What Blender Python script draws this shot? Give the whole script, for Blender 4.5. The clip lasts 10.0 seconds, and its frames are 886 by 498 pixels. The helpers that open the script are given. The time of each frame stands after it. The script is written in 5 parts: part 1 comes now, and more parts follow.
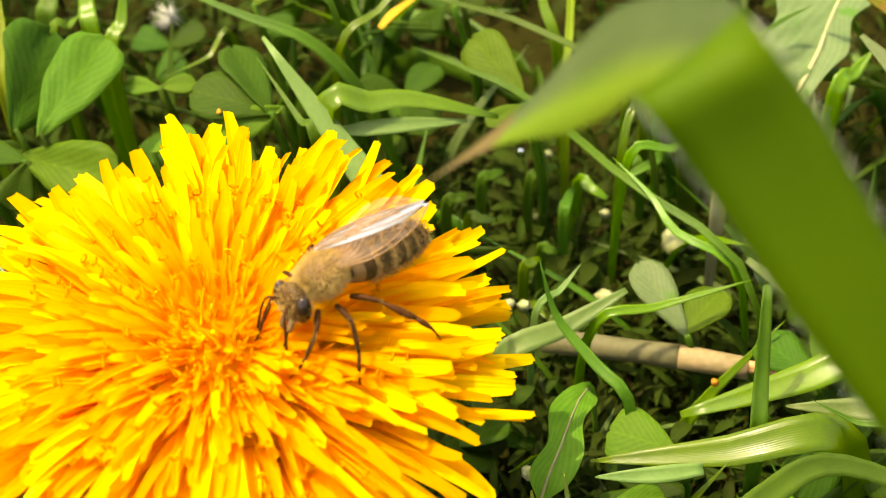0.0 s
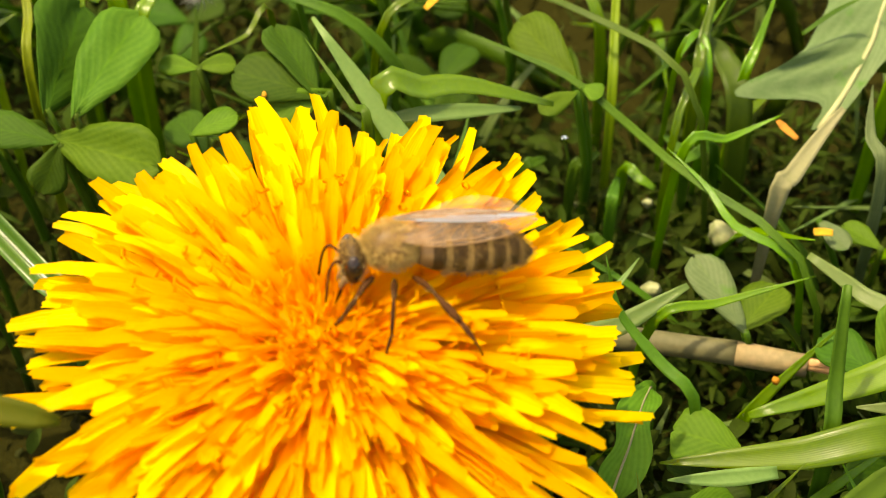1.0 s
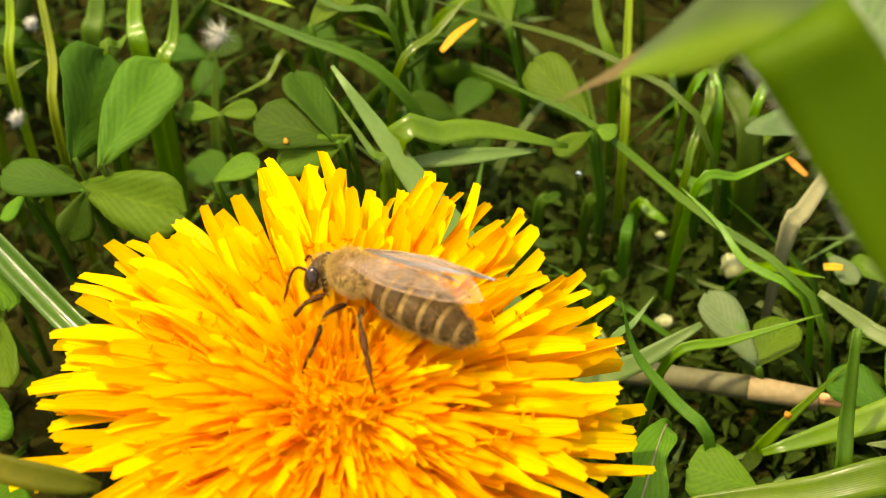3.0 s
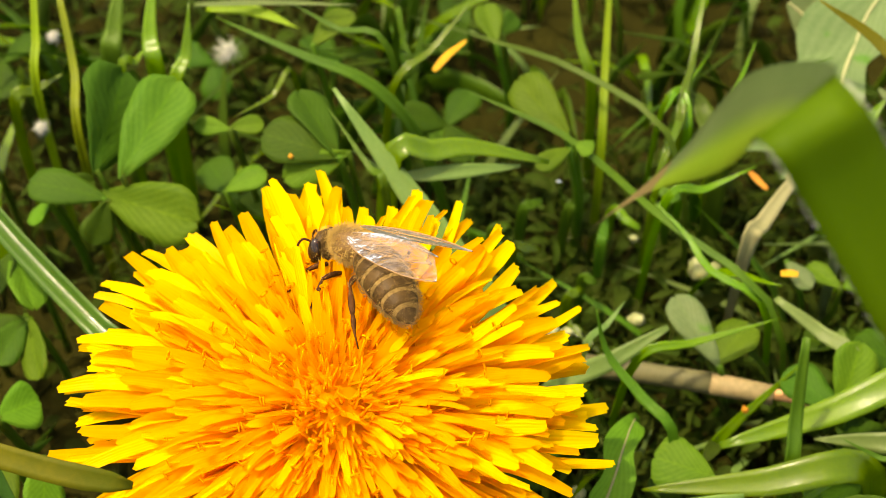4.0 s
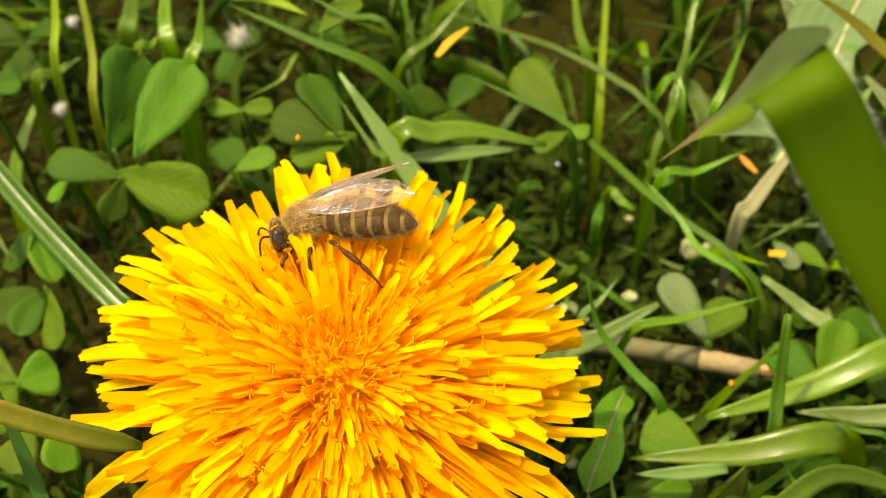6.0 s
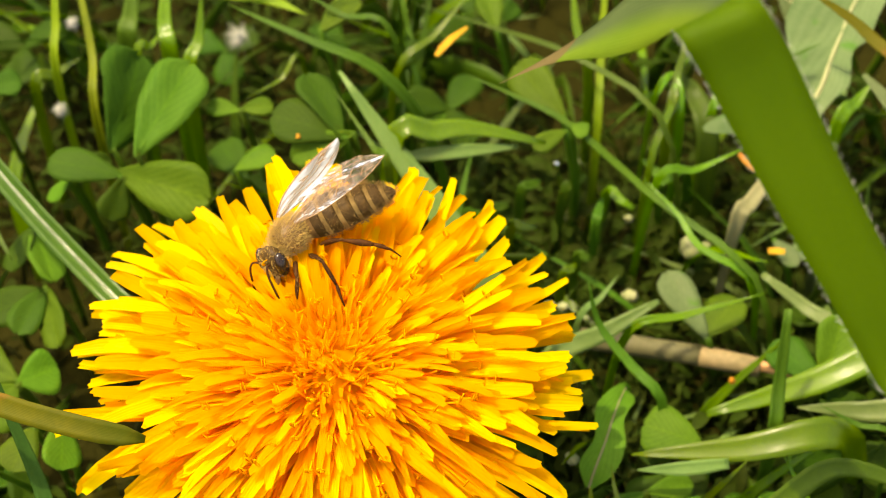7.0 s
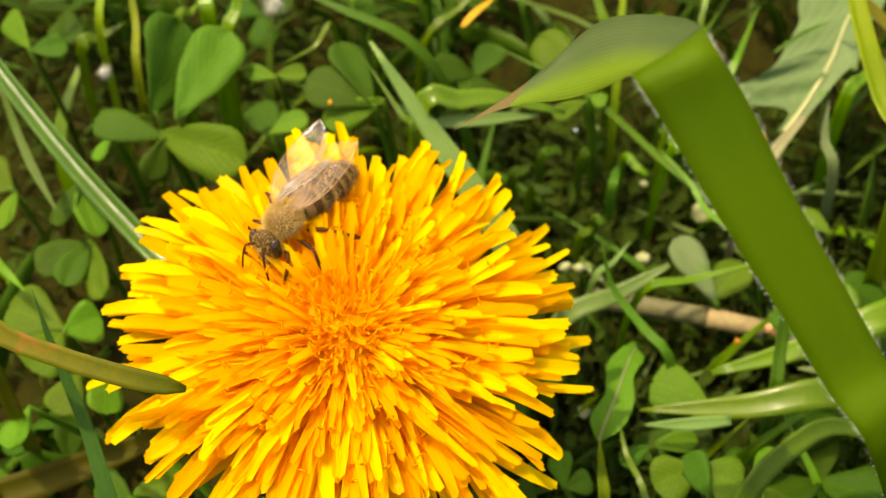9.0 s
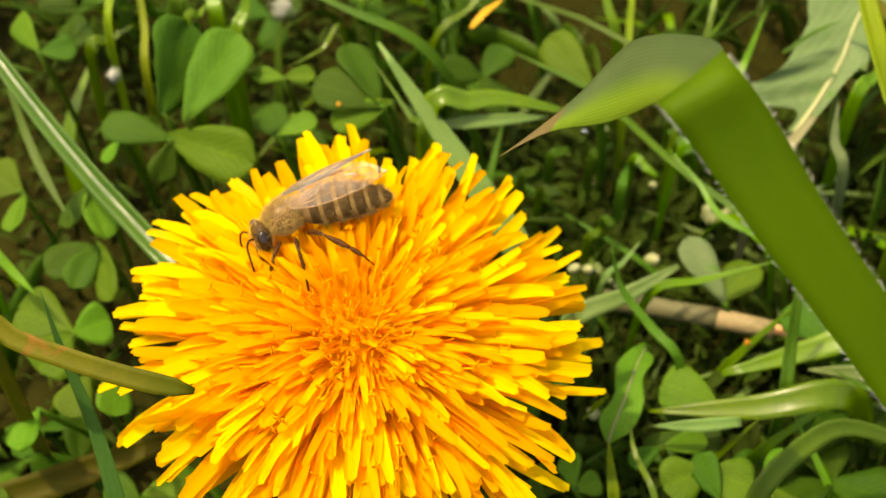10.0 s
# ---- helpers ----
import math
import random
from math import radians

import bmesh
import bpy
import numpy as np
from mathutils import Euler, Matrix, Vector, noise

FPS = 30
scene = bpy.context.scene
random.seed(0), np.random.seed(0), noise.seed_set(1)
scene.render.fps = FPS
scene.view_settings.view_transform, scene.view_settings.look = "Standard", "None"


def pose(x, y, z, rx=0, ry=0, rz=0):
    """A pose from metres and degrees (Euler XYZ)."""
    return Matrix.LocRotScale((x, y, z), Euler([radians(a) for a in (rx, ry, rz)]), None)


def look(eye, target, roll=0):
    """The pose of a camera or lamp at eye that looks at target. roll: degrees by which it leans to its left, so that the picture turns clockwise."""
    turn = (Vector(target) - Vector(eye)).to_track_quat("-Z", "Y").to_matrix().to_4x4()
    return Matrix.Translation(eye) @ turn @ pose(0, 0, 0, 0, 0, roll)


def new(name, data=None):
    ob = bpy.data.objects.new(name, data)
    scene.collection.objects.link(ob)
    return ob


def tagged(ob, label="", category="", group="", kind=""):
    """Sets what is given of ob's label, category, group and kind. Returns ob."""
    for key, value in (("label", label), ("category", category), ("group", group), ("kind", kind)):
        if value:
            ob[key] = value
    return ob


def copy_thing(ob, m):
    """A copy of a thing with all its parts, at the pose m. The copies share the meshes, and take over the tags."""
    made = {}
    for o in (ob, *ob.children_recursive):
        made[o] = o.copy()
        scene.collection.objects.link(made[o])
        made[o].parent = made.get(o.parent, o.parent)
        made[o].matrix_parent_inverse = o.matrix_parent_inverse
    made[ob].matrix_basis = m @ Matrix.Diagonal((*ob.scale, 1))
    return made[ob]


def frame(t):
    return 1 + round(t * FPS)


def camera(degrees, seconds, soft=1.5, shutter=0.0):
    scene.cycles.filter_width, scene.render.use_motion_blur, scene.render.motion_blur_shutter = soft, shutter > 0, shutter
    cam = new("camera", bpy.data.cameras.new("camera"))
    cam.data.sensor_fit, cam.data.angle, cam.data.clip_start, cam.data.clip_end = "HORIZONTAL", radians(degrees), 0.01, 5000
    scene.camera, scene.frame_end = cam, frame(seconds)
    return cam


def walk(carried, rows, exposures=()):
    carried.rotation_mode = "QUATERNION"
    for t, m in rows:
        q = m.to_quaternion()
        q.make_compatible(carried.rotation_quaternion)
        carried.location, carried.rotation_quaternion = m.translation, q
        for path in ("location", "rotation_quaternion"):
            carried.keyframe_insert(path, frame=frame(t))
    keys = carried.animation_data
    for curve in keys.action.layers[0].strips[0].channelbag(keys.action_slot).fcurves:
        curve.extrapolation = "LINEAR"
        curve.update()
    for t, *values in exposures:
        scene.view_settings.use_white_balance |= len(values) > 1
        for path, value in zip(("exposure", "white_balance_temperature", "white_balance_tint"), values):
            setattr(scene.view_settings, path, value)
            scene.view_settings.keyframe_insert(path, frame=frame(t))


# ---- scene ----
CM = 0.01                      # the plan below is in centimetres


def at(x, y, z, rx=0, ry=0, rz=0):
    return pose(x * CM, y * CM, z * CM, rx, ry, rz)


def eye(x, y, z, dx, dy, dz, roll):
    """A camera pose from centimetres and the way that it looks."""
    e = Vector((x, y, z)) * CM
    return look(e, e + Vector((dx, dy, dz)) * 0.1, roll)


# ---- camera ----
cam = camera(32, 10.0, soft=0.85)
walk(cam, [
    (0.0, eye(2.059, -5.704, 10.590, -0.0748, 0.6663, -0.7419, -5.13)),
    (0.5, eye(1.671, -5.477, 10.630, -0.0595, 0.6547, -0.7535, -4.01)),
    (1.0, eye(0.933, -5.310, 10.471, -0.0155, 0.6501, -0.7597, -0.71)),
    (1.5, eye(0.902, -4.875, 10.617, -0.0094, 0.6328, -0.7743, -1.02)),
    (2.0, eye(0.584, -4.815, 10.541, 0.0046, 0.6332, -0.7740, -0.03)),
    (2.5, eye(0.583, -4.933, 10.864, -0.0067, 0.6326, -0.7745, -0.71)),
    (2.7, eye(0.770, -5.059, 10.951, -0.0168, 0.6390, -0.7690, -1.48)),
    (3.8, eye(0.900, -5.138, 11.839, -0.0227, 0.6127, -0.7900, -1.97)),
    (4.0, eye(0.822, -5.379, 12.268, -0.0105, 0.6061, -0.7953, -0.58)),
    (4.5, eye(0.973, -5.639, 12.653, -0.0224, 0.6011, -0.7989, -1.42)),
    (5.0, eye(1.010, -5.757, 12.826, -0.0227, 0.5999, -0.7998, -1.42)),
    (5.5, eye(1.005, -5.775, 12.864, -0.0201, 0.5966, -0.8023, -1.17)),
    (5.7, eye(1.034, -5.736, 12.772, -0.0257, 0.5959, -0.8026, -1.31)),
    (7.0, eye(0.977, -5.904, 12.609, -0.0215, 0.6062, -0.7950, -1.17)),
    (7.5, eye(0.795, -5.730, 12.497, -0.0129, 0.5993, -0.8004, -0.42)),
    (8.0, eye(0.968, -6.015, 13.047, -0.0207, 0.5791, -0.8150, -0.44)),
    (8.5, eye(1.040, -6.285, 13.367, -0.0330, 0.5806, -0.8135, -1.18)),
    (9.0, eye(1.011, -6.211, 13.317, -0.0368, 0.5759, -0.8167, -1.48)),
    (9.5, eye(1.022, -6.169, 13.264, -0.0421, 0.5750, -0.8171, -1.88)),
    (10.0, eye(1.033, -6.207, 13.298, -0.0441, 0.5768, -0.8157, -2.18)),
], [(0, 1.90, 9200, 10), (0.5, 1.72, 9200, 10), (1.5, 1.60, 9200, 10), (4.5, 1.58, 9200, 10), (8.0, 1.54, 9200, 10), (10, 1.50, 9200, 10)])
cam.data.dof.use_dof = True
cam.data.dof.focus_distance = 0.105
cam.data.dof.aperture_fstop = 54.0

# ---- light ----
SUN = Vector((-0.33, 0.10, 0.94)).normalized()
world = bpy.data.worlds.new("sky")
world.use_nodes = True
scene.world = world
sky = world.node_tree.nodes.new("ShaderNodeTexSky")
sky.sky_type, sky.sun_disc = "NISHITA", False
sky.sun_elevation = math.asin(SUN.z)
sky.sun_rotation = math.atan2(SUN.x, SUN.y)
sky.dust_density = 4.0
world.node_tree.links.new(sky.outputs[0], world.node_tree.nodes["Background"].inputs[0])
world.node_tree.nodes["Background"].inputs[1].default_value = 0.15
sun = new("sun", bpy.data.lights.new("sun", "SUN"))
sun.data.energy, sun.data.angle, sun.data.color = 2.0, radians(0.53), (1.0, 0.92, 0.78)
sun.matrix_world = look(SUN * 5, (0, 0, 0))


# ---- materials ----
class Nodes:
    def __init__(self, name):
        self.mat = bpy.data.materials.new(name)
        self.mat.use_nodes = True
        self.t = self.mat.node_tree
        self.t.nodes.clear()
        self.out = self.add("ShaderNodeOutputMaterial")

    def add(self, kind):
        return self.t.nodes.new(kind)

    def bands(self, direction, scale, distortion):
        w = self.add("ShaderNodeTexWave")
        w.wave_type, w.bands_direction = "BANDS", direction
        w.inputs["Scale"].default_value, w.inputs["Distortion"].default_value = scale, distortion
        return w

    def link(self, a, b):
        self.t.links.new(a, b)

    def noise(self, scale, detail=4.0, coords="Object", stretch=None):
        tc = self.add("ShaderNodeTexCoord")
        src = tc.outputs[coords]
        if stretch:
            mp = self.add("ShaderNodeMapping")
            mp.inputs["Scale"].default_value = stretch
            self.link(src, mp.inputs[0])
            src = mp.outputs[0]
        n = self.add("ShaderNodeTexNoise")
        n.inputs["Scale"].default_value, n.inputs["Detail"].default_value = scale, detail
        self.link(src, n.inputs["Vector"])
        return n.outputs["Fac"]

    def ramp(self, fac, stops):
        r = self.add("ShaderNodeValToRGB")
        els = r.color_ramp.elements
        while len(els) < len(stops):
            els.new(0.5)
        for e, (p, c) in zip(els, stops):
            e.position, e.color = p, (*c, 1)
        self.link(fac, r.inputs[0])
        return r.outputs[0]

    def mix(self, fac, a, b, mode="MIX"):
        m = self.add("ShaderNodeMix")
        m.data_type, m.blend_type = "RGBA", mode
        for sock, v in ((m.inputs[0], fac), (m.inputs[6], a), (m.inputs[7], b)):
            if isinstance(v, (int, float)):
                sock.default_value = v
            elif isinstance(v, tuple):
                sock.default_value = (*v, 1)
            else:
                self.link(v, sock)
        return m.outputs[2]

    def vary(self, col, source, amount=0.35, hue=0.02):
        """Shifts value and hue a little from piece to piece."""
        hsv = self.add("ShaderNodeHueSaturation")
        for sock, lo, hi in ((hsv.inputs["Value"], 1 - amount, 1 + amount), (hsv.inputs["Hue"], 0.5 - hue, 0.5 + hue)):
            mr = self.add("ShaderNodeMapRange")
            mr.inputs[3].default_value, mr.inputs[4].default_value = lo, hi
            self.link(source, mr.inputs[0])
            self.link(mr.outputs[0], sock)
        self.link(col, hsv.inputs["Color"])
        return hsv.outputs[0]

    def bump(self, height, strength, distance):
        b = self.add("ShaderNodeBump")
        b.inputs["Strength"].default_value, b.inputs["Distance"].default_value = strength, distance
        self.link(height, b.inputs["Height"])
        return b.outputs[0]

    def surface(self, col, rough, normal=None, sheer=0.0, sheer_col=None, metal=0.0, spec=0.5):
        p = self.add("ShaderNodeBsdfPrincipled")
        p.inputs["Roughness"].default_value, p.inputs["Metallic"].default_value = rough, metal
        p.inputs["Specular IOR Level"].default_value = spec
        if isinstance(col, tuple):
            p.inputs["Base Color"].default_value = (*col, 1)
        else:
            self.link(col, p.inputs["Base Color"])
        if normal is not None:
            self.link(normal, p.inputs["Normal"])
        shader = p.outputs[0]
        if sheer:
            tr = self.add("ShaderNodeBsdfTranslucent")
            tc = sheer_col if sheer_col is not None else col
            if isinstance(tc, tuple):
                tr.inputs[0].default_value = (*tc, 1)
            else:
                self.link(tc, tr.inputs[0])
            ms = self.add("ShaderNodeMixShader")
            ms.inputs[0].default_value = sheer
            self.link(shader, ms.inputs[1])
            self.link(tr.outputs[0], ms.inputs[2])
            shader = ms.outputs[0]
        self.link(shader, self.out.inputs[0])
        return self.mat


def leaf_material(name, dark, light, sheer_col, rough=0.42, sheer=0.35, veins=0.0, blotch=None, island=False, spec=0.2):
    """Leaf skin: light and dark patches, fine lengthwise lines or side veins, light shining through."""
    n = Nodes(name)
    big = n.noise(140.0, 3.0)
    col = n.ramp(big, [(0.36, dark), (0.64, light)])
    uv = n.add("ShaderNodeTexCoord").outputs["UV"]
    mp = n.add("ShaderNodeMapping")
    mp.inputs["Scale"].default_value = (-0.55, 1, 1) if veins else (1, 1, 1)
    n.link(uv, mp.inputs[0])
    wave = n.bands("DIAGONAL", 4.6, 0.7) if veins else n.bands("X", 5.0, 0.6)
    n.link(mp.outputs[0], wave.inputs[0])
    col = n.mix(0.40 if veins else 0.10, col, n.ramp(wave.outputs[1], [(0.15, dark), (0.9, light)]))
    if veins:
        sep = n.add("ShaderNodeSeparateXYZ")
        n.link(uv, sep.inputs[0])
        col = n.mix(n.ramp(sep.outputs[0], [(0.02, (0.2, 0.2, 0.2)), (0.07, (0, 0, 0))]), col, sheer_col)
    fine = n.noise(2600.0, 2.0)
    col = n.mix(0.25, col, n.ramp(fine, [(0.35, dark), (0.65, light)]))
    if blotch:
        spots = n.noise(420.0, 5.0)
        col = n.mix(n.ramp(spots, [(0.62, (0, 0, 0)), (0.72, (1, 1, 1))]), col, blotch)
    rnd = n.add("ShaderNodeNewGeometry").outputs["Random Per Island"] if island else n.add("ShaderNodeObjectInfo").outputs["Random"]
    col = n.vary(col, rnd, 0.3, 0.018)
    tcol = n.vary(n.mix(0.5, sheer_col, col), rnd, 0.2, 0.01)
    h = n.mix(0.75, wave.outputs[1], fine)
    return n.surface(col, rough + 0.08, n.bump(h, 0.45 if veins else 0.22, 0.0001), sheer, tcol, spec=spec)


M = {
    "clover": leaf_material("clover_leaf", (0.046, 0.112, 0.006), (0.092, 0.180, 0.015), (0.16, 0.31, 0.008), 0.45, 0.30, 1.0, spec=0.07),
    # clover again in two darker tones: shade painted into the leaf colour
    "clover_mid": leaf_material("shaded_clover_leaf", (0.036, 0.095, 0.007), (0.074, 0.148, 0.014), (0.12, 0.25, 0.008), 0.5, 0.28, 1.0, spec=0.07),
    "clover_dark": leaf_material("deep_shade_clover_leaf", (0.022, 0.060, 0.004), (0.044, 0.098, 0.008), (0.08, 0.19, 0.005), 0.5, 0.26, 1.0, spec=0.07),
    "grass": leaf_material("grass_blade", (0.068, 0.165, 0.003), (0.125, 0.245, 0.006), (0.26, 0.45, 0.003), 0.16, 0.40, spec=0.45),
    "grass_blue": leaf_material("bluish_grass_blade", (0.088, 0.160, 0.030), (0.14, 0.22, 0.052), (0.18, 0.33, 0.015), 0.36, 0.3, spec=0.35),
    "grass_dark": leaf_material("old_grass_blade", (0.036, 0.090, 0.004), (0.068, 0.145, 0.008), (0.13, 0.27, 0.005), 0.4, 0.32, spec=0.2),
    "grass_yellow": leaf_material("yellowing_grass", (0.11, 0.19, 0.005), (0.18, 0.26, 0.008), (0.26, 0.37, 0.006), 0.4, 0.35),
    "front": leaf_material("broad_grass_blade", (0.062, 0.165, 0.002), (0.086, 0.205, 0.003), (0.17, 0.38, 0.002), 0.5, 0.48, spec=0.12),
    "pale": leaf_material("pale_downy_leaf", (0.068, 0.112, 0.034), (0.118, 0.165, 0.062), (0.11, 0.19, 0.032), 0.5, 0.3, 1.0, (0.06, 0.14, 0.015)),
    "brown": leaf_material("browning_grass", (0.055, 0.064, 0.002), (0.095, 0.082, 0.004), (0.17, 0.16, 0.003), 0.5, 0.35, 0.0, (0.17, 0.065, 0.012), spec=0.12),
    "orange": leaf_material("orange_dead_tip", (0.48, 0.21, 0.02), (0.60, 0.33, 0.03), (0.55, 0.28, 0.02), 0.5, 0.3),
    "withered": leaf_material("withered_leaf", (0.26, 0.28, 0.12), (0.40, 0.40, 0.20), (0.36, 0.38, 0.13), 0.6, 0.3),
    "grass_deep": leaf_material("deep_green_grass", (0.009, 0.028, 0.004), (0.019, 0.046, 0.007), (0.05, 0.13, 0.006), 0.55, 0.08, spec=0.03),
    # scraps toned dark to carry the shade of the bare gaps
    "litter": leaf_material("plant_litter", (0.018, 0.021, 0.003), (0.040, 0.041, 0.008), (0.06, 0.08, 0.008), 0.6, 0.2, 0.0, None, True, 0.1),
    "grass_gloss": leaf_material("glossy_grass_blade", (0.028, 0.074, 0.005), (0.054, 0.112, 0.012), (0.10, 0.22, 0.006), 0.22, 0.22, spec=0.28),
    "dead_tip": leaf_material("dead_blade_tip", (0.085, 0.070, 0.022), (0.130, 0.095, 0.040), (0.14, 0.11, 0.03), 0.6, 0.3, spec=0.1),
    # greens darkened to hold the shade between the tufts
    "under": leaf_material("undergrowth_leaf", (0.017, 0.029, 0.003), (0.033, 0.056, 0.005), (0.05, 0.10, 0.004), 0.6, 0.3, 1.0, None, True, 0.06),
    "lawn": leaf_material("lawn_grass", (0.028, 0.076, 0.003), (0.060, 0.126, 0.006), (0.11, 0.25, 0.004), 0.4, 0.36, 0.0, None, True),
    "lawn_clover": leaf_material("lawn_clover", (0.018, 0.050, 0.003), (0.040, 0.088, 0.006), (0.07, 0.17, 0.005), 0.45, 0.33, 1.0, spec=0.07),
}


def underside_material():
    """The blade's underside, light painted in: grey sky sheen along one side of the midrib, sunlit green along the
    other.
    """
    n = Nodes("grass_blade_underside_sheen")
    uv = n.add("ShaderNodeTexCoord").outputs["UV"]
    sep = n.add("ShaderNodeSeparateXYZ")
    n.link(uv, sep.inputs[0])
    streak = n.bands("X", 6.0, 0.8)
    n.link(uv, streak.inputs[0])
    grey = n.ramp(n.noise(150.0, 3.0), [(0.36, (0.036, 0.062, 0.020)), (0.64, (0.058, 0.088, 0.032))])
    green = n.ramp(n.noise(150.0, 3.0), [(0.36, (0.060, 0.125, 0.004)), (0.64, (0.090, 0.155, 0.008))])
    # sky sheen and sun shining through, painted as a ramp across the width
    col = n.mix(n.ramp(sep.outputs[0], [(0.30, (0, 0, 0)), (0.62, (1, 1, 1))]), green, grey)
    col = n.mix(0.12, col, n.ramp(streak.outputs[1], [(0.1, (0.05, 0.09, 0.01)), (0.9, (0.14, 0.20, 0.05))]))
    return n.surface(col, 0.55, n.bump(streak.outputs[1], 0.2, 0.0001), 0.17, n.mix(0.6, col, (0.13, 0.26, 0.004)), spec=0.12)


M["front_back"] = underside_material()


def petal_material(name, base, tip, rnd_amount, sheer=0.58):
    n = Nodes(name)
    uv = n.add("ShaderNodeTexCoord").outputs["UV"]
    sep = n.add("ShaderNodeSeparateXYZ")
    n.link(uv, sep.inputs[0])
    col = n.ramp(sep.outputs[1], [(0.15, base), (0.75, tip)])
    wave = n.bands("X", 1.6, 0.5)
    n.link(uv, wave.inputs[0])
    col = n.mix(n.ramp(wave.outputs[1], [(0.0, (0.22, 0.22, 0.22)), (0.20, (0, 0, 0))]), col, base)
    blotch = n.noise(300.0, 4.0)
    col = n.mix(n.ramp(blotch, [(0.5, (0, 0, 0)), (0.75, (0.25, 0.25, 0.25))]), col, base)
    rnd = n.add("ShaderNodeObjectInfo").outputs["Random"]
    col = n.vary(col, rnd, rnd_amount, 0.008)
    return n.surface(col, 0.5, n.bump(wave.outputs[1], 0.3, 0.00008), sheer, n.mix(0.5, col, (0.90, 0.54, 0.006)), spec=0.15)


M["petal"] = petal_material("dandelion_petal", (0.84, 0.490, 0.002), (0.84, 0.570, 0.009), 0.09)
# deeper orange: pigment, plus light bounced among the petals painted in
M["petal_inner"] = petal_material("dandelion_inner_petal", (0.93, 0.440, 0.001), (0.93, 0.520, 0.004), 0.05, 0.72)
M["style"] = petal_material("dandelion_style", (0.80, 0.38, 0.004), (0.84, 0.48, 0.012), 0.10)


def plain(name, dark, light, scale, rough, bump=0.3, dist=0.0002, spec=0.4, sheer=0.0, stretch=None):
    n = Nodes(name)
    a = n.noise(scale, 5.0, stretch=stretch)
    b = n.noise(scale * 7, 3.0, stretch=stretch)
    col = n.mix(0.35, n.ramp(a, [(0.3, dark), (0.7, light)]), n.ramp(b, [(0.35, dark), (0.65, light)]))
    return n.surface(col, rough, n.bump(n.mix(0.5, a, b), bump, dist), sheer, spec=spec)


# soil darkened to hold the deep shade between the plants
M["soil"] = plain("shade_darkened_soil", (0.0125, 0.0125, 0.0014), (0.0230, 0.0225, 0.0030), 260.0, 0.95, 0.9, 0.0008, 0.06)
M["stalk"] = plain("flower_stalk", (0.16, 0.20, 0.05), (0.24, 0.26, 0.09), 500.0, 0.45)
# pale tone that paints a highlight along a blade's fold
M["crease"] = plain("crease_highlight", (0.13, 0.17, 0.09), (0.30, 0.34, 0.24), 420.0, 0.22, 0.3, 0.0001, 0.6)
M["stick"] = plain("weathered_stick", (0.062, 0.062, 0.022), (0.105, 0.100, 0.042), 320.0, 0.7, 0.3, 0.0001, 0.3)
M["stick_peeled"] = plain("peeled_stick", (0.12, 0.105, 0.042), (0.29, 0.215, 0.105), 260.0, 0.7, 0.3, 0.0001, 0.3)
M["stick_end"] = plain("broken_wood", (0.44, 0.21, 0.08), (0.60, 0.35, 0.16), 400.0, 0.65, 0.3, 0.0001, 0.3)
M["bud"] = plain("pale_bud", (0.14, 0.18, 0.06), (0.30, 0.31, 0.15), 600.0, 0.5)
M["dew"] = Nodes("dew").surface((0.9, 0.95, 0.9), 0.03, None, 0.0, spec=1.0)
for node in M["dew"].node_tree.nodes:
    if node.bl_idname == "ShaderNodeBsdfPrincipled":
        node.inputs["Transmission Weight"].default_value = 1.0
        node.inputs["IOR"].default_value = 1.33
M["fuzz"] = plain("seed_fluff", (0.30, 0.32, 0.26), (0.46, 0.47, 0.40), 900.0, 0.8)
# bee
M["bee_dark"] = plain("bee_shell_dark", (0.026, 0.014, 0.004), (0.085, 0.048, 0.013), 500.0, 0.5, 0.25, 0.00005, 0.12)
M["bee_brown"] = plain("bee_shell_brown", (0.12, 0.066, 0.021), (0.21, 0.12, 0.038), 900.0, 0.45, 0.25, 0.00005, 0.35)
M["bee_eye"] = plain("bee_eye", (0.014, 0.008, 0.004), (0.03, 0.016, 0.008), 3000.0, 0.16, 0.3, 0.00002, 0.45)
M["bee_leg"] = plain("bee_leg", (0.022, 0.008, 0.002), (0.085, 0.030, 0.006), 600.0, 0.6, 0.3, 0.0002, 0.08)
M["bee_fur"] = plain("bee_fur", (0.46, 0.315, 0.090), (0.62, 0.45, 0.150), 700.0, 0.75, 0.1, 0.0001, 0.2, 0.3)
M["bee_band"] = plain("bee_pale_band", (0.15, 0.092, 0.026), (0.42, 0.28, 0.095), 900.0, 0.7, 0.2, 0.0001, 0.2, 0.3)
M["vein"] = plain("wing_vein", (0.22, 0.12, 0.04), (0.34, 0.20, 0.08), 900.0, 0.4)


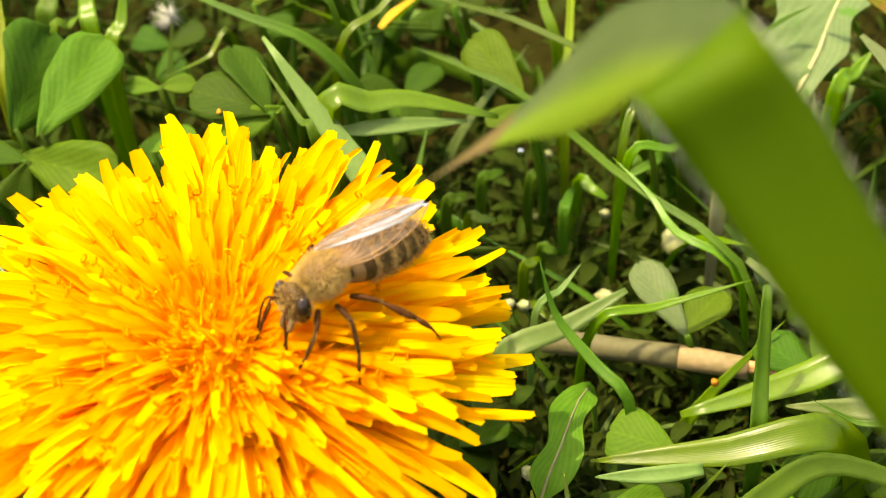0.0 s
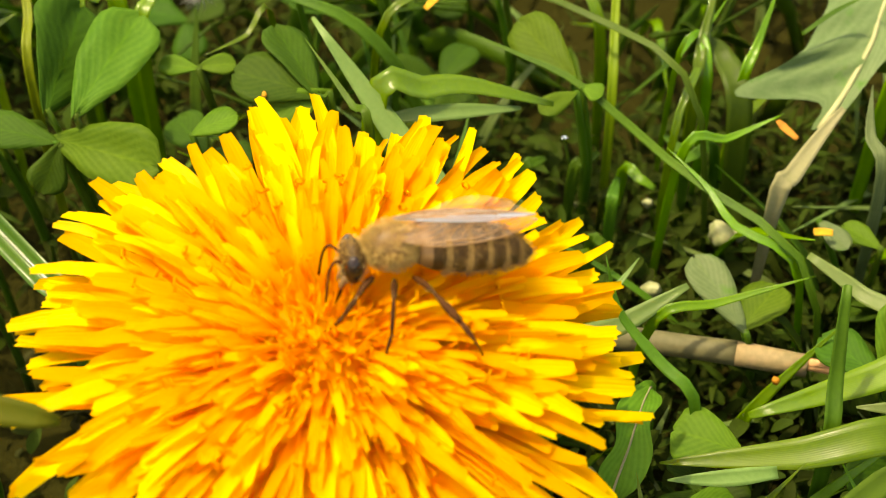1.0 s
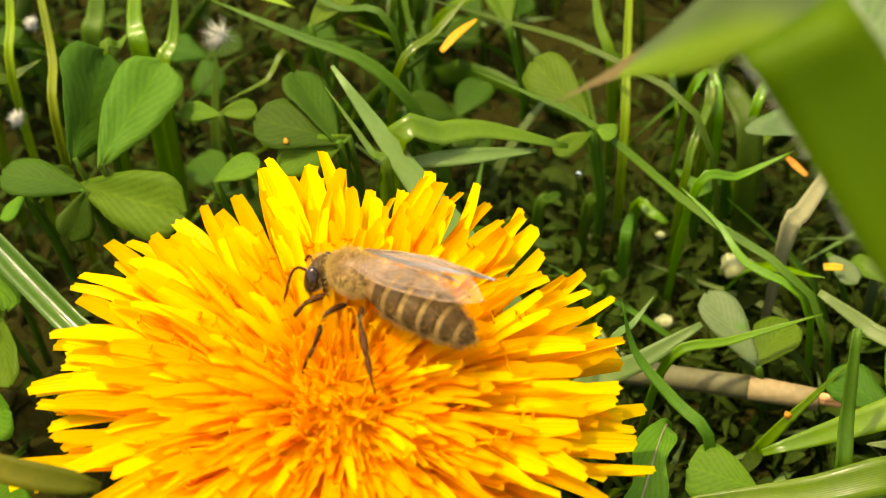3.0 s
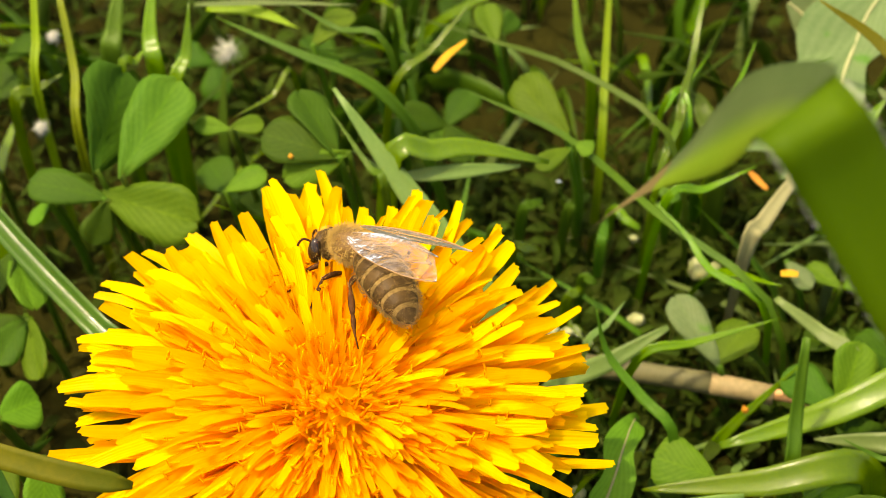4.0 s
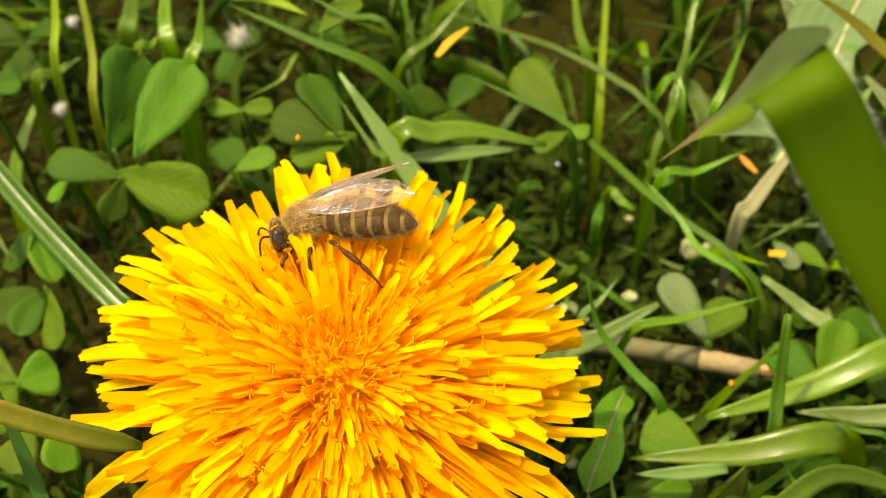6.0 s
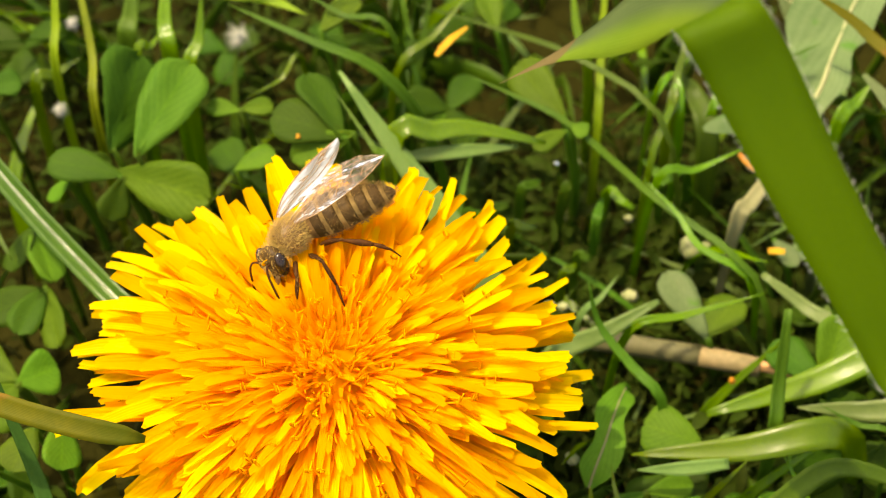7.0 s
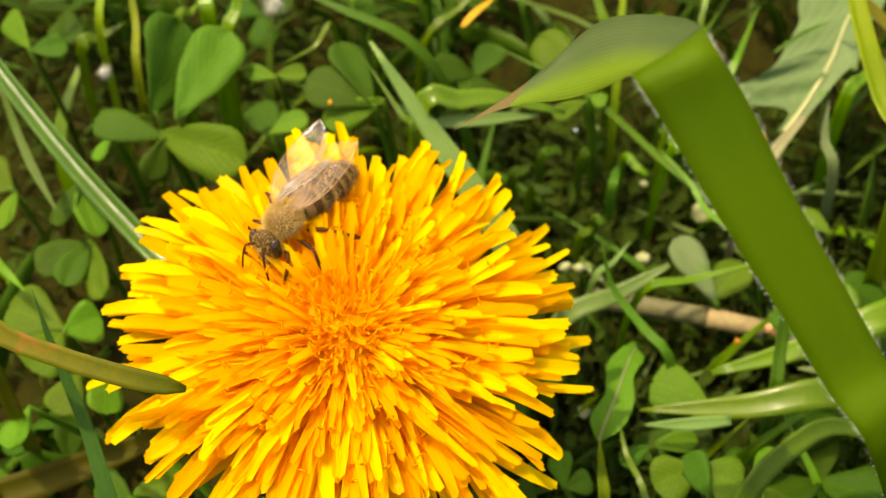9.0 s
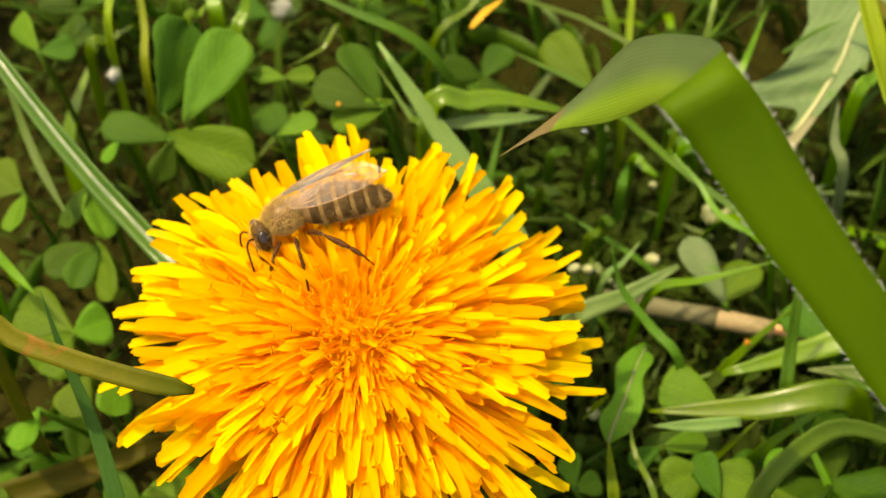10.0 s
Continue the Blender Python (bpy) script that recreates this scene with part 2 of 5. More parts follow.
def wing_material():
    n = Nodes("wing_film")
    d = n.add("ShaderNodeBsdfDiffuse")
    d.inputs[0].default_value = (0.36, 0.27, 0.185, 1)
    t = n.add("ShaderNodeBsdfTransparent")
    t.inputs[0].default_value = (0.97, 0.93, 0.86, 1)
    film = n.add("ShaderNodeMixShader")
    n.link(n.ramp(n.noise(1400.0, 3.0), [(0.38, (0.06, 0.06, 0.06)), (0.62, (0.28, 0.28, 0.28))]), film.inputs[0])
    n.link(t.outputs[0], film.inputs[1])
    n.link(d.outputs[0], film.inputs[2])
    normal = n.bump(n.noise(1000.0, 2.0), 0.55, 0.00022)
    g = n.add("ShaderNodeBsdfGlossy")
    g.inputs["Roughness"].default_value = 0.33
    n.link(normal, g.inputs["Normal"])
    fr = n.add("ShaderNodeFresnel")
    fr.inputs[0].default_value = 1.23
    n.link(normal, fr.inputs["Normal"])
    ms = n.add("ShaderNodeMixShader")
    n.link(fr.outputs[0], ms.inputs[0])
    n.link(film.outputs[0], ms.inputs[1])
    n.link(g.outputs[0], ms.inputs[2])
    n.link(ms.outputs[0], n.out.inputs[0])
    return n.mat


M["wing"] = wing_material()


# ---- mesh helpers ----
def mesh(name, verts, faces, mat, uvs=None, smooth=True):
    """A mesh from centimetre points; uvs: one pair a point."""
    me = bpy.data.meshes.new(name)
    me.from_pydata([tuple(c * CM for c in v) for v in verts], [], faces)
    if uvs is not None:
        layer = me.uv_layers.new(name="UVMap")
        for loop in me.loops:
            layer.data[loop.index].uv = uvs[loop.vertex_index]
    me.materials.append(mat)
    if smooth:
        me.shade_smooth()
    return me


def part(name, me, parent, label=""):
    ob = new(name, me)
    ob.parent = parent
    return tagged(ob, label) if label else ob


def thing(name, x, y, z, label, category, group=""):
    ob = new(name)
    ob.empty_display_size = 0.002
    ob.matrix_world = at(x, y, z)
    return tagged(ob, label, category, group)


def spline(points, n):
    """n + 1 points of a smooth line through the given ones."""
    p = [Vector(q) for q in points]
    if len(p) == 2:
        return [p[0].lerp(p[1], k / n) for k in range(n + 1)]
    out = []
    for k in range(n + 1):
        s = k / n * (len(p) - 1)
        i = min(int(s), len(p) - 2)
        f = s - i
        a, b = p[i], p[i + 1]
        z = p[i - 1] if i else a * 2 - b
        c = p[i + 2] if i + 2 < len(p) else b * 2 - a
        out.append(0.5 * ((2 * a) + (b - z) * f + (2 * z - 5 * a + 4 * b - c) * f * f + (3 * a - z - 3 * b + c) * f ** 3))
    return out


def ribbon(line, width, facing, fold=0.25, taper=(0.6, 0.0), across=4, wavy=0.0, sides=None, thick=0.012, seed=0, hold=0.45):
    """A leaf-like strip along a line: its half-width eases to the taper at both ends, it is creased along its middle and has a back."""
    rnd = random.Random(seed)
    n = len(line) - 1
    verts, uvs, faces = [], [], []
    ph = rnd.random() * 6
    row = across + 1
    backs = []
    for k, p in enumerate(line):
        s = k / n
        tan = (line[min(k + 1, n)] - line[max(k - 1, 0)]).normalized()
        if sides:
            side = sides[k].normalized()
            up = side.cross(tan).normalized()
            if up.dot(Vector(facing)) < 0:
                up = -up
        else:
            side = tan.cross(Vector(facing)).normalized()
            up = side.cross(tan).normalized()
        w = width * 0.5 * min(1.0, taper[0] + (1 - taper[0]) * min(1, s / 0.3)) * (1.0 if s < hold else taper[1] + (1 - taper[1]) * max(0.0, 1 - ((s - hold) / (1 - hold)) ** 1.7))
        w = max(w, width * 0.02)
        for j in range(row):
            u = j / across * 2 - 1
            q = p + side * (u * w) + up * (abs(u) * w * fold + wavy * w * math.sin(ph + 9 * s + 2.2 * u))
            verts.append(q)
            backs.append(q - up * thick * (1 - 0.8 * abs(u)))
            uvs.append((j / across, s))
    m = len(verts)
    verts += backs
    uvs += uvs[:]
    for k in range(n):
        for j in range(across):
            a = k * row + j
            faces.append((a, a + 1, a + row + 1, a + row))
            faces.append((m + a, m + a + row, m + a + row + 1, m + a + 1))
        for j in (0, across):
            a = k * row + j
            faces.append((a, a + row, m + a + row, m + a) if j == 0 else (a, m + a, m + a + row, a + row))
    for k in (0, n):
        for j in range(across):
            a = k * row + j
            faces.append((a, m + a, m + a + 1, a + 1) if k == 0 else (a, a + 1, m + a + 1, m + a))
    return verts, faces, uvs


def tube(line, radii, sides=6):
    """A closed round rod along a line."""
    verts, faces, uvs = [], [], []
    n = len(line) - 1
    ref = Vector((0.31, 0.22, 0.92))
    for k, p in enumerate(line):
        tan = (line[min(k + 1, n)] - line[max(k - 1, 0)]).normalized()
        if abs(tan.dot(ref)) > 0.95:
            ref = Vector((0.9, 0.3, 0.1))
        a = tan.cross(ref).normalized()
        b = a.cross(tan)
        r = radii[k] if isinstance(radii, (list, tuple)) else radii
        for j in range(sides):
            t = 2 * math.pi * j / sides
            verts.append(p + a * (r * math.cos(t)) + b * (r * math.sin(t)))
            uvs.append((j / sides, k / n))
    for k in range(n):
        for j in range(sides):
            a, b = k * sides + j, k * sides + (j + 1) % sides
            faces.append((a, b, b + sides, a + sides))
    faces.append(tuple(reversed(range(sides))))
    faces.append(tuple(range(n * sides, (n + 1) * sides)))
    return verts, faces, uvs


def ball(cx, cy, cz, rx, ry, rz, rings=10, seg=16, shape=None):
    """An egg-like closed form; shape(s) swells or narrows it along x, s from -1 to 1."""
    verts, faces = [], []
    for k in range(rings + 1):
        th = math.pi * k / rings
        s = -math.cos(th)
        r = math.sin(th) * (shape(s) if shape else 1.0)
        for j in range(seg):
            a = 2 * math.pi * j / seg
            verts.append(Vector((cx + rx * s, cy + ry * r * math.cos(a), cz + rz * r * math.sin(a))))
    for k in range(rings):
        for j in range(seg):
            a, b = k * seg + j, k * seg + (j + 1) % seg
            faces.append((a, a + seg, b + seg, b))
    return verts, faces


def hairs(verts, count, length, rnd, thin=0.006, drop=0.0):
    """Short tapering hairs standing out of a rounded form (its points and centre)."""
    c = sum(verts, Vector()) / len(verts)
    out, faces = [], []
    for _ in range(count):
        p = rnd.choice(verts) + Vector([rnd.uniform(-0.02, 0.02) for _ in range(3)])
        d = ((p - c).normalized() + Vector([rnd.uniform(-0.5, 0.5) for _ in range(3)]) + Vector((-0.6, 0, drop))).normalized()
        s = d.cross(Vector((rnd.uniform(-1, 1), rnd.uniform(-1, 1), rnd.uniform(-1, 1)))).normalized() * thin
        o = len(out)
        q = p + d * length * rnd.uniform(0.6, 1.2)
        s2 = d.cross(s).normalized() * thin
        out += [p + s, p - s * 0.5 + s2, p - s * 0.5 - s2, q]
        faces += [(o, o + 1, o + 3), (o + 1, o + 2, o + 3), (o + 2, o, o + 3)]
    return out, faces


# ---- ground ----
def make_ground():
    """One sheet of soil out to the horizon, lumpy near the flower."""
    rings = [0.0]
    r = 0.25
    while r < 14:
        rings.append(r)
        r += 0.3
    while r < 30000:
        rings.append(r)
        r *= 1.5
    seg = 96
    verts, faces = [], []
    for r in rings:
        for j in range(seg):
            a = 2 * math.pi * j / seg
            x, y = r * math.cos(a), 3 + r * math.sin(a)
            z = 0.0
            if r < 14:
                z = 0.30 * noise.noise((x * 0.8, y * 0.8, 0.3)) + 0.16 * noise.noise((x * 2.6, y * 2.6, 4.0)) - 0.1
            verts.append((x, y, z))
    for k in range(len(rings) - 1):
        for j in range(seg):
            a, b = k * seg + j, k * seg + (j + 1) % seg
            faces.append((a, b, b + seg, a + seg))
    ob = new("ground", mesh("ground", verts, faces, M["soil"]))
    tagged(ob, "dark soil between clover and grass, gap shade in its colour", "ground", kind="structure")


make_ground()


# ---- lawn plants ----
def grass(points, width, mat="grass", label="", facing=(0, -0.55, 0.83), fold=0.22, taper=(0.7, 0.0), wavy=0.05, name="grass_blade", n=14, seed=0, hold=0.45, crease=""):
    """One blade along points in centimetres, from its foot to its tip."""
    p0 = Vector(points[0])
    line = [q - p0 for q in spline(points, n)]
    v, f, uv = ribbon(line, width, facing, fold, taper, 4, wavy, seed=seed, hold=hold)
    ob = new(name, mesh(name, v, f, M[mat], uv))
    ob.matrix_world = at(*p0)
    rib = [q - Vector(facing).normalized() * 0.014 for q in line[: n - 1]]
    part("midrib", mesh("midrib", *tube(rib, [max(0.005, min(0.014, width * 0.05) * (1 - k / n)) for k in range(len(rib))], 4)[:2], M[mat]), ob)
    if crease:
        # the highlight is added as a thin pale rod on the upper face
        top = [q + Vector(facing).normalized() * 0.004 for q in line[2: n - 1]]
        part("crease", mesh("crease", *tube(top, [0.016] * len(top), 6)[:2], M["crease"]), ob, crease)
    return tagged(ob, label or "green grass blade growing beside the dandelion", "grass blade", "grass blades of the lawn")


def leaflet_mesh(length, width, mat, cup=0.18, fold=0.3, notch=0.02, seed=0, bend=0.15):
    """A clover leaflet along +x, its face to +z: wedge at its base, broad and notched at its tip, creased on its midrib."""
    nl, na = 12, 6
    verts, uvs, faces, backs = [], [], [], []
    for k in range(nl + 1):
        s = k / nl
        w = 0.5 * width * ((s ** 0.80) * (1 - s ** 3.0) ** 0.50 / 0.63 if 0 < s < 0.999 else 0.03 + 0.10 * s)
        w *= 1 + 0.13 * noise.noise((s * 3.5, seed * 1.7, 0.4))
        for j in range(na + 1):
            u = j / na * 2 - 1
            x = length * (s - notch * (1 - abs(u)) ** 2 * max(0, s - 0.8) * 5 + 0.10 * (u * u) * (s - 0.5) * (1 - s))
            z = abs(u) * w * fold - cup * w * u * u - bend * length * (s - 0.3) ** 2 + 0.045 * length * noise.noise((x * 5 + seed, u * 2.2, seed * 0.7))
            q = Vector((x, u * w, z))
            verts.append(q)
            backs.append(q - Vector((0, 0, 0.012)))
            uvs.append((abs(u), s))
    m, row = len(verts), na + 1
    verts += backs
    uvs += uvs[:]
    for k in range(nl):
        for j in range(na):
            a = k * row + j
            faces.append((a, a + row, a + row + 1, a + 1))
            faces.append((m + a, m + a + 1, m + a + row + 1, m + a + row))
        a = k * row
        faces.append((a, m + a, m + a + row, a + row))
        a = k * row + na
        faces.append((a, a + row, m + a + row, m + a))
    return mesh("leaflet", verts, faces, mat, uvs)


def leaf_pose(base, tip, facing):
    """A turn that lays +x from base to tip and +z as near to facing as it goes."""
    x = (Vector(tip) - Vector(base)).normalized()
    z = Vector(facing)
    z = (z - x * z.dot(x)).normalized()
    y = z.cross(x)
    return Matrix((x, y, z)).transposed().to_4x4()


def leaf_part(parent, org, base, tip, width, mat, facing, seed, name="leaflet", cup=0.18, fold=0.3, bend=0.12):
    length = (Vector(tip) - Vector(base)).length
    ob = part(name, leaflet_mesh(length, width, M[mat], cup, fold, 0.035, seed, bend), parent)
    ob.matrix_basis = Matrix.Translation((Vector(base) - Vector(org)) * CM) @ leaf_pose(base, tip, facing)
    return ob


def clover(leaflets, foot, label="", category="clover leaf", name="clover_leaf", stem_mat="grass_dark"):
    """A clover leaf: its leaflets (base, tip, width, material, facing) and the stem from the foot to the first leaflet's base."""
    t = thing(name, *foot, label or "green clover leaf on a thin stem in the lawn", category, "clover leaves of the lawn")
    for k, (base, tip, width, mat, facing) in enumerate(leaflets):
        leaf_part(t, foot, base, tip, width, mat, facing, k * 7 + int(abs(base[0]) * 31) % 50)
    for base in {tuple(l[0]) for l in leaflets}:
        d = Vector(base) - Vector(foot)
        line = spline([(0, 0, 0), d * 0.5 + Vector((0.08, -0.05, 0.1)), d], 8)
        part("stem", mesh("stem", *tube(line, [0.035 - 0.001 * k for k in range(9)], 6)[:2], M[stem_mat]), t)
    return t


def lobed_leaf(points, left, right, mat, facing, label, rib=1.0, sweep=-0.05):
    """A dandelion leaf along its midrib, with a lobed edge of the given half-widths."""
    p0 = Vector(points[0])
    n = 36
    line = [q - p0 for q in spline(points, n)]
    ease = [spline([(w, 0, 0) for w in side], n) for side in (left, right)]
    verts, backs, uvs, faces = [], [], [], []
    for k, p in enumerate(line):
        tan = (line[min(k + 1, n)] - line[max(k - 1, 0)]).normalized()
        out = tan.cross(Vector(facing)).normalized()
        up = out.cross(tan).normalized()
        for j in range(-4, 5):
            w = ease[0][k].x if j < 0 else ease[1][k].x
            u = j / 4
            wave = 0.10 * w * noise.noise((k * 0.35, u * 1.6, 2.0)) + 0.14 * w * abs(u)
            q = p + out * (u * max(0.01, w)) + up * wave + tan * (sweep * abs(u) * w)
            verts.append(q)
            backs.append(q - up * 0.012)
            uvs.append((abs(u), k / n))
    m = len(verts)
    for k in range(n):
        for j in range(8):
            a = k * 9 + j
            faces.append((a, a + 1, a + 10, a + 9))
            faces.append((m + a, m + a + 9, m + a + 10, m + a + 1))
    ob = new("leaf", mesh("leaf", verts + backs, faces, M[mat], uvs + uvs))
    ob.matrix_world = at(*p0)
    part("midrib", mesh("midrib", *tube([q + Vector(facing) * 0.004 for q in line], [rib * (0.010 + 0.016 * k / n) for k in range(n + 1)], 8)[:2], M["withered"]), ob, "pale midrib")
    return tagged(ob, label, "leaf")


def stick(points):
    """A broken woody stalk lying on the soil, its split end bare."""
    p0 = Vector(points[0])
    t = thing("stick", *p0, "weathered woody stick with an orange split end, lying on the soil", "stick")
    line = spline([Vector(p) - p0 for p in points], 16)
    body = line[:13]
    rad = [0.096 + 0.004 * math.sin(k * 0.9) for k in range(len(body))]
    part("bark", mesh("bark", *tube(body[:9], rad[:9], 12)[:2], M["stick"]), t, "grey-brown bark")
    part("peeled_wood", mesh("peeled_wood", *tube(body[8:], [r * 0.97 for r in rad[8:]], 12)[:2], M["stick_peeled"]), t, "pinkish peeled wood")
    for k, (dy, r, n) in enumerate(((0.05, 0.036, 0), (-0.05, 0.042, 1), (0.0, 0.05, 2))):
        q = [p + Vector((0, dy * (i / 5) * 1.4, 0.02 * k)) for i, p in enumerate(line[11:])]
        rad = [r * (1 - 0.16 * i) for i in range(len(q))]
        part("splinter", mesh("splinter", *tube(q[: len(q) - n], rad[: len(q) - n], 7)[:2], M["stick_end"]), t, "orange broken wood")
    return t


def bud(p, r, mat, label, name, category):
    """A small rounded bud, drop or speck on a short stub."""
    rnd = random.Random(round(p[0] * 100))
    v, f = ball(0, 0, 0, r * 1.25, r, r, 8, 12, lambda s: 1 - 0.25 * s)
    turn = Euler((0, -0.9, rnd.uniform(0, 6))).to_matrix()
    v = [turn @ q * (1 + 0.35 * noise.noise(q * (3 / r))) for q in v]
    if mat == "fuzz":
        v = [q * 0.4 for q in v]
        hv, hf = hairs(v, 170, r * 2.6, rnd, 0.0035)
        o = len(v)
        v, f = v + hv, f + [tuple(i + o for i in q) for q in hf]
    if mat in ("bud", "dew"):
        tv, tf, _ = tube([Vector((0, 0, -r * 0.6)), Vector((0.12, 0.10, -p[2] * 0.5)), Vector((0.38, 0.15, -p[2] - 0.1))], 0.013, 5)
        ob = new(name, mesh(name, v, f, M[mat]))
        ob.matrix_world = at(*p)
        part("stem", mesh("stem", tv, tf, M["grass_dark"]), ob)
    else:
        ob = new(name, mesh(name, v, f, M[mat]))
        ob.matrix_world = at(*p)
    return tagged(ob, label, category)


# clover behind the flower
# the turned-away leaflet takes its shade from the darkest clover copy
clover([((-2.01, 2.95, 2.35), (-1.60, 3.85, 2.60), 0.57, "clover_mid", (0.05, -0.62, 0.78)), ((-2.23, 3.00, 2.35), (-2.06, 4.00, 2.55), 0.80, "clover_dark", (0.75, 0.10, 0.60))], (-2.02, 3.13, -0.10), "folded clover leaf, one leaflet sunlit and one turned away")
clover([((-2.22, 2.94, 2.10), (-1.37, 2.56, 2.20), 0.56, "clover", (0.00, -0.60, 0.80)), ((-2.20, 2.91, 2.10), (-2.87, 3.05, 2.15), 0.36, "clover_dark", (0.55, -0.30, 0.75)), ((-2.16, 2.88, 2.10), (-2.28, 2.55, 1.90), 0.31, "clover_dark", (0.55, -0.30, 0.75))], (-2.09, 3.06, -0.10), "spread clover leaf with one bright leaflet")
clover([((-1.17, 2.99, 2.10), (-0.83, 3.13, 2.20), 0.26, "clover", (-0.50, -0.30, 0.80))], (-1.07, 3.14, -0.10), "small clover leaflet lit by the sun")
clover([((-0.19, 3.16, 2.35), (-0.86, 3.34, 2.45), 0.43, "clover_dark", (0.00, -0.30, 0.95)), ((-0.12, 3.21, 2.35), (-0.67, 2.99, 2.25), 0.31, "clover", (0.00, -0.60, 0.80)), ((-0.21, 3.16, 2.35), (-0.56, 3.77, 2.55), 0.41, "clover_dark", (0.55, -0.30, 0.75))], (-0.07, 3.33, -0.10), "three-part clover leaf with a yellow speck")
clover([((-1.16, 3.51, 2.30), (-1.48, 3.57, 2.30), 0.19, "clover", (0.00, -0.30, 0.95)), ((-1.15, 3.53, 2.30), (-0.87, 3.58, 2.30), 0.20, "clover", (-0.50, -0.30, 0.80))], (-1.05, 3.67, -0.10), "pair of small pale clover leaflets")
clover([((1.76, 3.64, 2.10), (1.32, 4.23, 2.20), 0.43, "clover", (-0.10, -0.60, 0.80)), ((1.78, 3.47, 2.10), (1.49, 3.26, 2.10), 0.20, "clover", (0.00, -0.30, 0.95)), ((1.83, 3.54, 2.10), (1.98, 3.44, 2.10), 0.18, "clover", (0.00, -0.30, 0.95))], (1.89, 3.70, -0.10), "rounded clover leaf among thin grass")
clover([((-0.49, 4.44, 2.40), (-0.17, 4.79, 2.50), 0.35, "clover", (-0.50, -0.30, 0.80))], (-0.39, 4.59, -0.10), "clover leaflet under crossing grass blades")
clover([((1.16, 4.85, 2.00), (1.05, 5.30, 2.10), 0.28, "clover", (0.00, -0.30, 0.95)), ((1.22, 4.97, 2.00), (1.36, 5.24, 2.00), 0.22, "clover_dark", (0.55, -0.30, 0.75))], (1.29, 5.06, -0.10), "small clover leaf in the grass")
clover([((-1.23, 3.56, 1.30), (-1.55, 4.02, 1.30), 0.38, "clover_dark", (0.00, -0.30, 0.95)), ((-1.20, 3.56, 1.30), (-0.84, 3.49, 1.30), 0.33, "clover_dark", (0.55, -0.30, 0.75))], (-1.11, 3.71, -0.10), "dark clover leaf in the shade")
# grass behind the flower
grass([(1.45, 1.75, -0.15), (1.20, 2.00, 1.35), (0.75, 2.46, 1.95), (0.26, 2.97, 2.40), (-0.23, 3.48, 2.85)], 0.29, "grass_blue", "pale green grass blade leaning behind the flower", taper=(0.95, 0.10), hold=0.3, seed=12)
grass([(0.27, 2.60, -0.15), (0.22, 2.68, 2.40), (0.07, 2.92, 2.50), (-0.29, 3.41, 2.70)], 0.07, "grass_dark", "narrow dark grass blade behind the flower", seed=13)
grass([(0.13, 3.00, -0.15), (0.25, 3.04, 2.40), (0.60, 3.13, 2.45), (0.95, 3.22, 2.40), (1.59, 3.23, 2.20)], 0.21, "grass", "glossy light green grass blade lying flat", facing=(-0.10, -0.30, 0.95), taper=(0.85, 0.2), wavy=0.02, seed=14)
grass([(0.30, 2.97, 2.30), (0.80, 3.04, 2.30), (1.34, 3.19, 2.20)], 0.13, "grass_blue", "pale grass blade lying flat", taper=(0.5, 0.2), seed=15)
grass([(3.80, 1.92, -0.15), (3.49, 2.20, 1.50), (2.61, 3.00, 1.70), (1.83, 3.54, 2.10), (1.34, 3.79, 2.20), (0.85, 3.99, 2.30)], 0.07, "grass_dark", "long thin dark grass blade", seed=16)
grass([(3.01, 3.27, -0.15), (2.72, 3.56, 2.00), (1.91, 4.39, 2.10), (1.11, 4.69, 2.20), (0.33, 4.92, 2.30)], 0.06, "grass_dark", "long thin dark grass blade", seed=17)
grass([(2.10, 4.53, -0.15), (2.06, 4.63, 1.60), (1.93, 4.93, 2.00), (1.87, 5.46, 2.40)], 0.10, "grass", "upright narrow green grass blade", seed=18)
grass([(2.11, 3.73, -0.15), (2.12, 3.95, 1.50), (2.16, 4.58, 1.90), (2.21, 5.30, 2.40)], 0.08, "grass_yellow", "upright yellow-green grass stem", taper=(0.9, 0.6), fold=0.5, seed=19)
grass([(2.48, 3.07, -0.15), (2.61, 3.12, 1.80), (2.98, 3.27, 1.80), (3.43, 3.45, 1.90)], 0.08, "grass", "thin bright grass blade", seed=20)
grass([(2.50, 3.24, -0.15), (2.59, 3.47, 1.70), (2.85, 4.14, 1.90), (3.03, 4.95, 2.30), (3.19, 5.46, 2.40)], 0.07, "grass", seed=21)
grass([(2.91, 3.85, -0.15), (2.89, 3.96, 1.70), (2.82, 4.27, 2.00), (2.63, 3.89, 2.10)], 0.09, "grass", seed=22)
grass([(3.19, 3.60, -0.15), (3.15, 3.77, 1.60), (3.03, 4.23, 1.80), (2.92, 4.36, 1.90)], 0.22, "grass_dark", seed=23)
grass([(0.06, 4.07, -0.15), (0.20, 4.18, 2.00), (0.57, 4.48, 2.30), (0.97, 4.96, 2.50)], 0.07, "grass", "thin grass stem with a dying tip", seed=24)
grass([(0.59, 4.16, 2.35), (0.71, 4.30, 2.40), (0.88, 4.49, 2.40)], 0.07, "orange", "orange and yellow dead grass tip", taper=(0.6, 0.3), seed=25)
grass([(0.85, 3.85, -0.15), (0.50, 3.97, 1.50), (0.05, 4.12, 2.20), (-0.59, 4.31, 2.40), (-1.38, 4.68, 2.50)], 0.11, "grass_dark", "dark green grass blade over clover", seed=26)
grass([(0.38, 4.23, -0.15), (0.21, 4.31, 2.40), (-0.28, 4.54, 2.50), (-0.71, 4.77, 2.60)], 0.06, "grass_dark", seed=27)
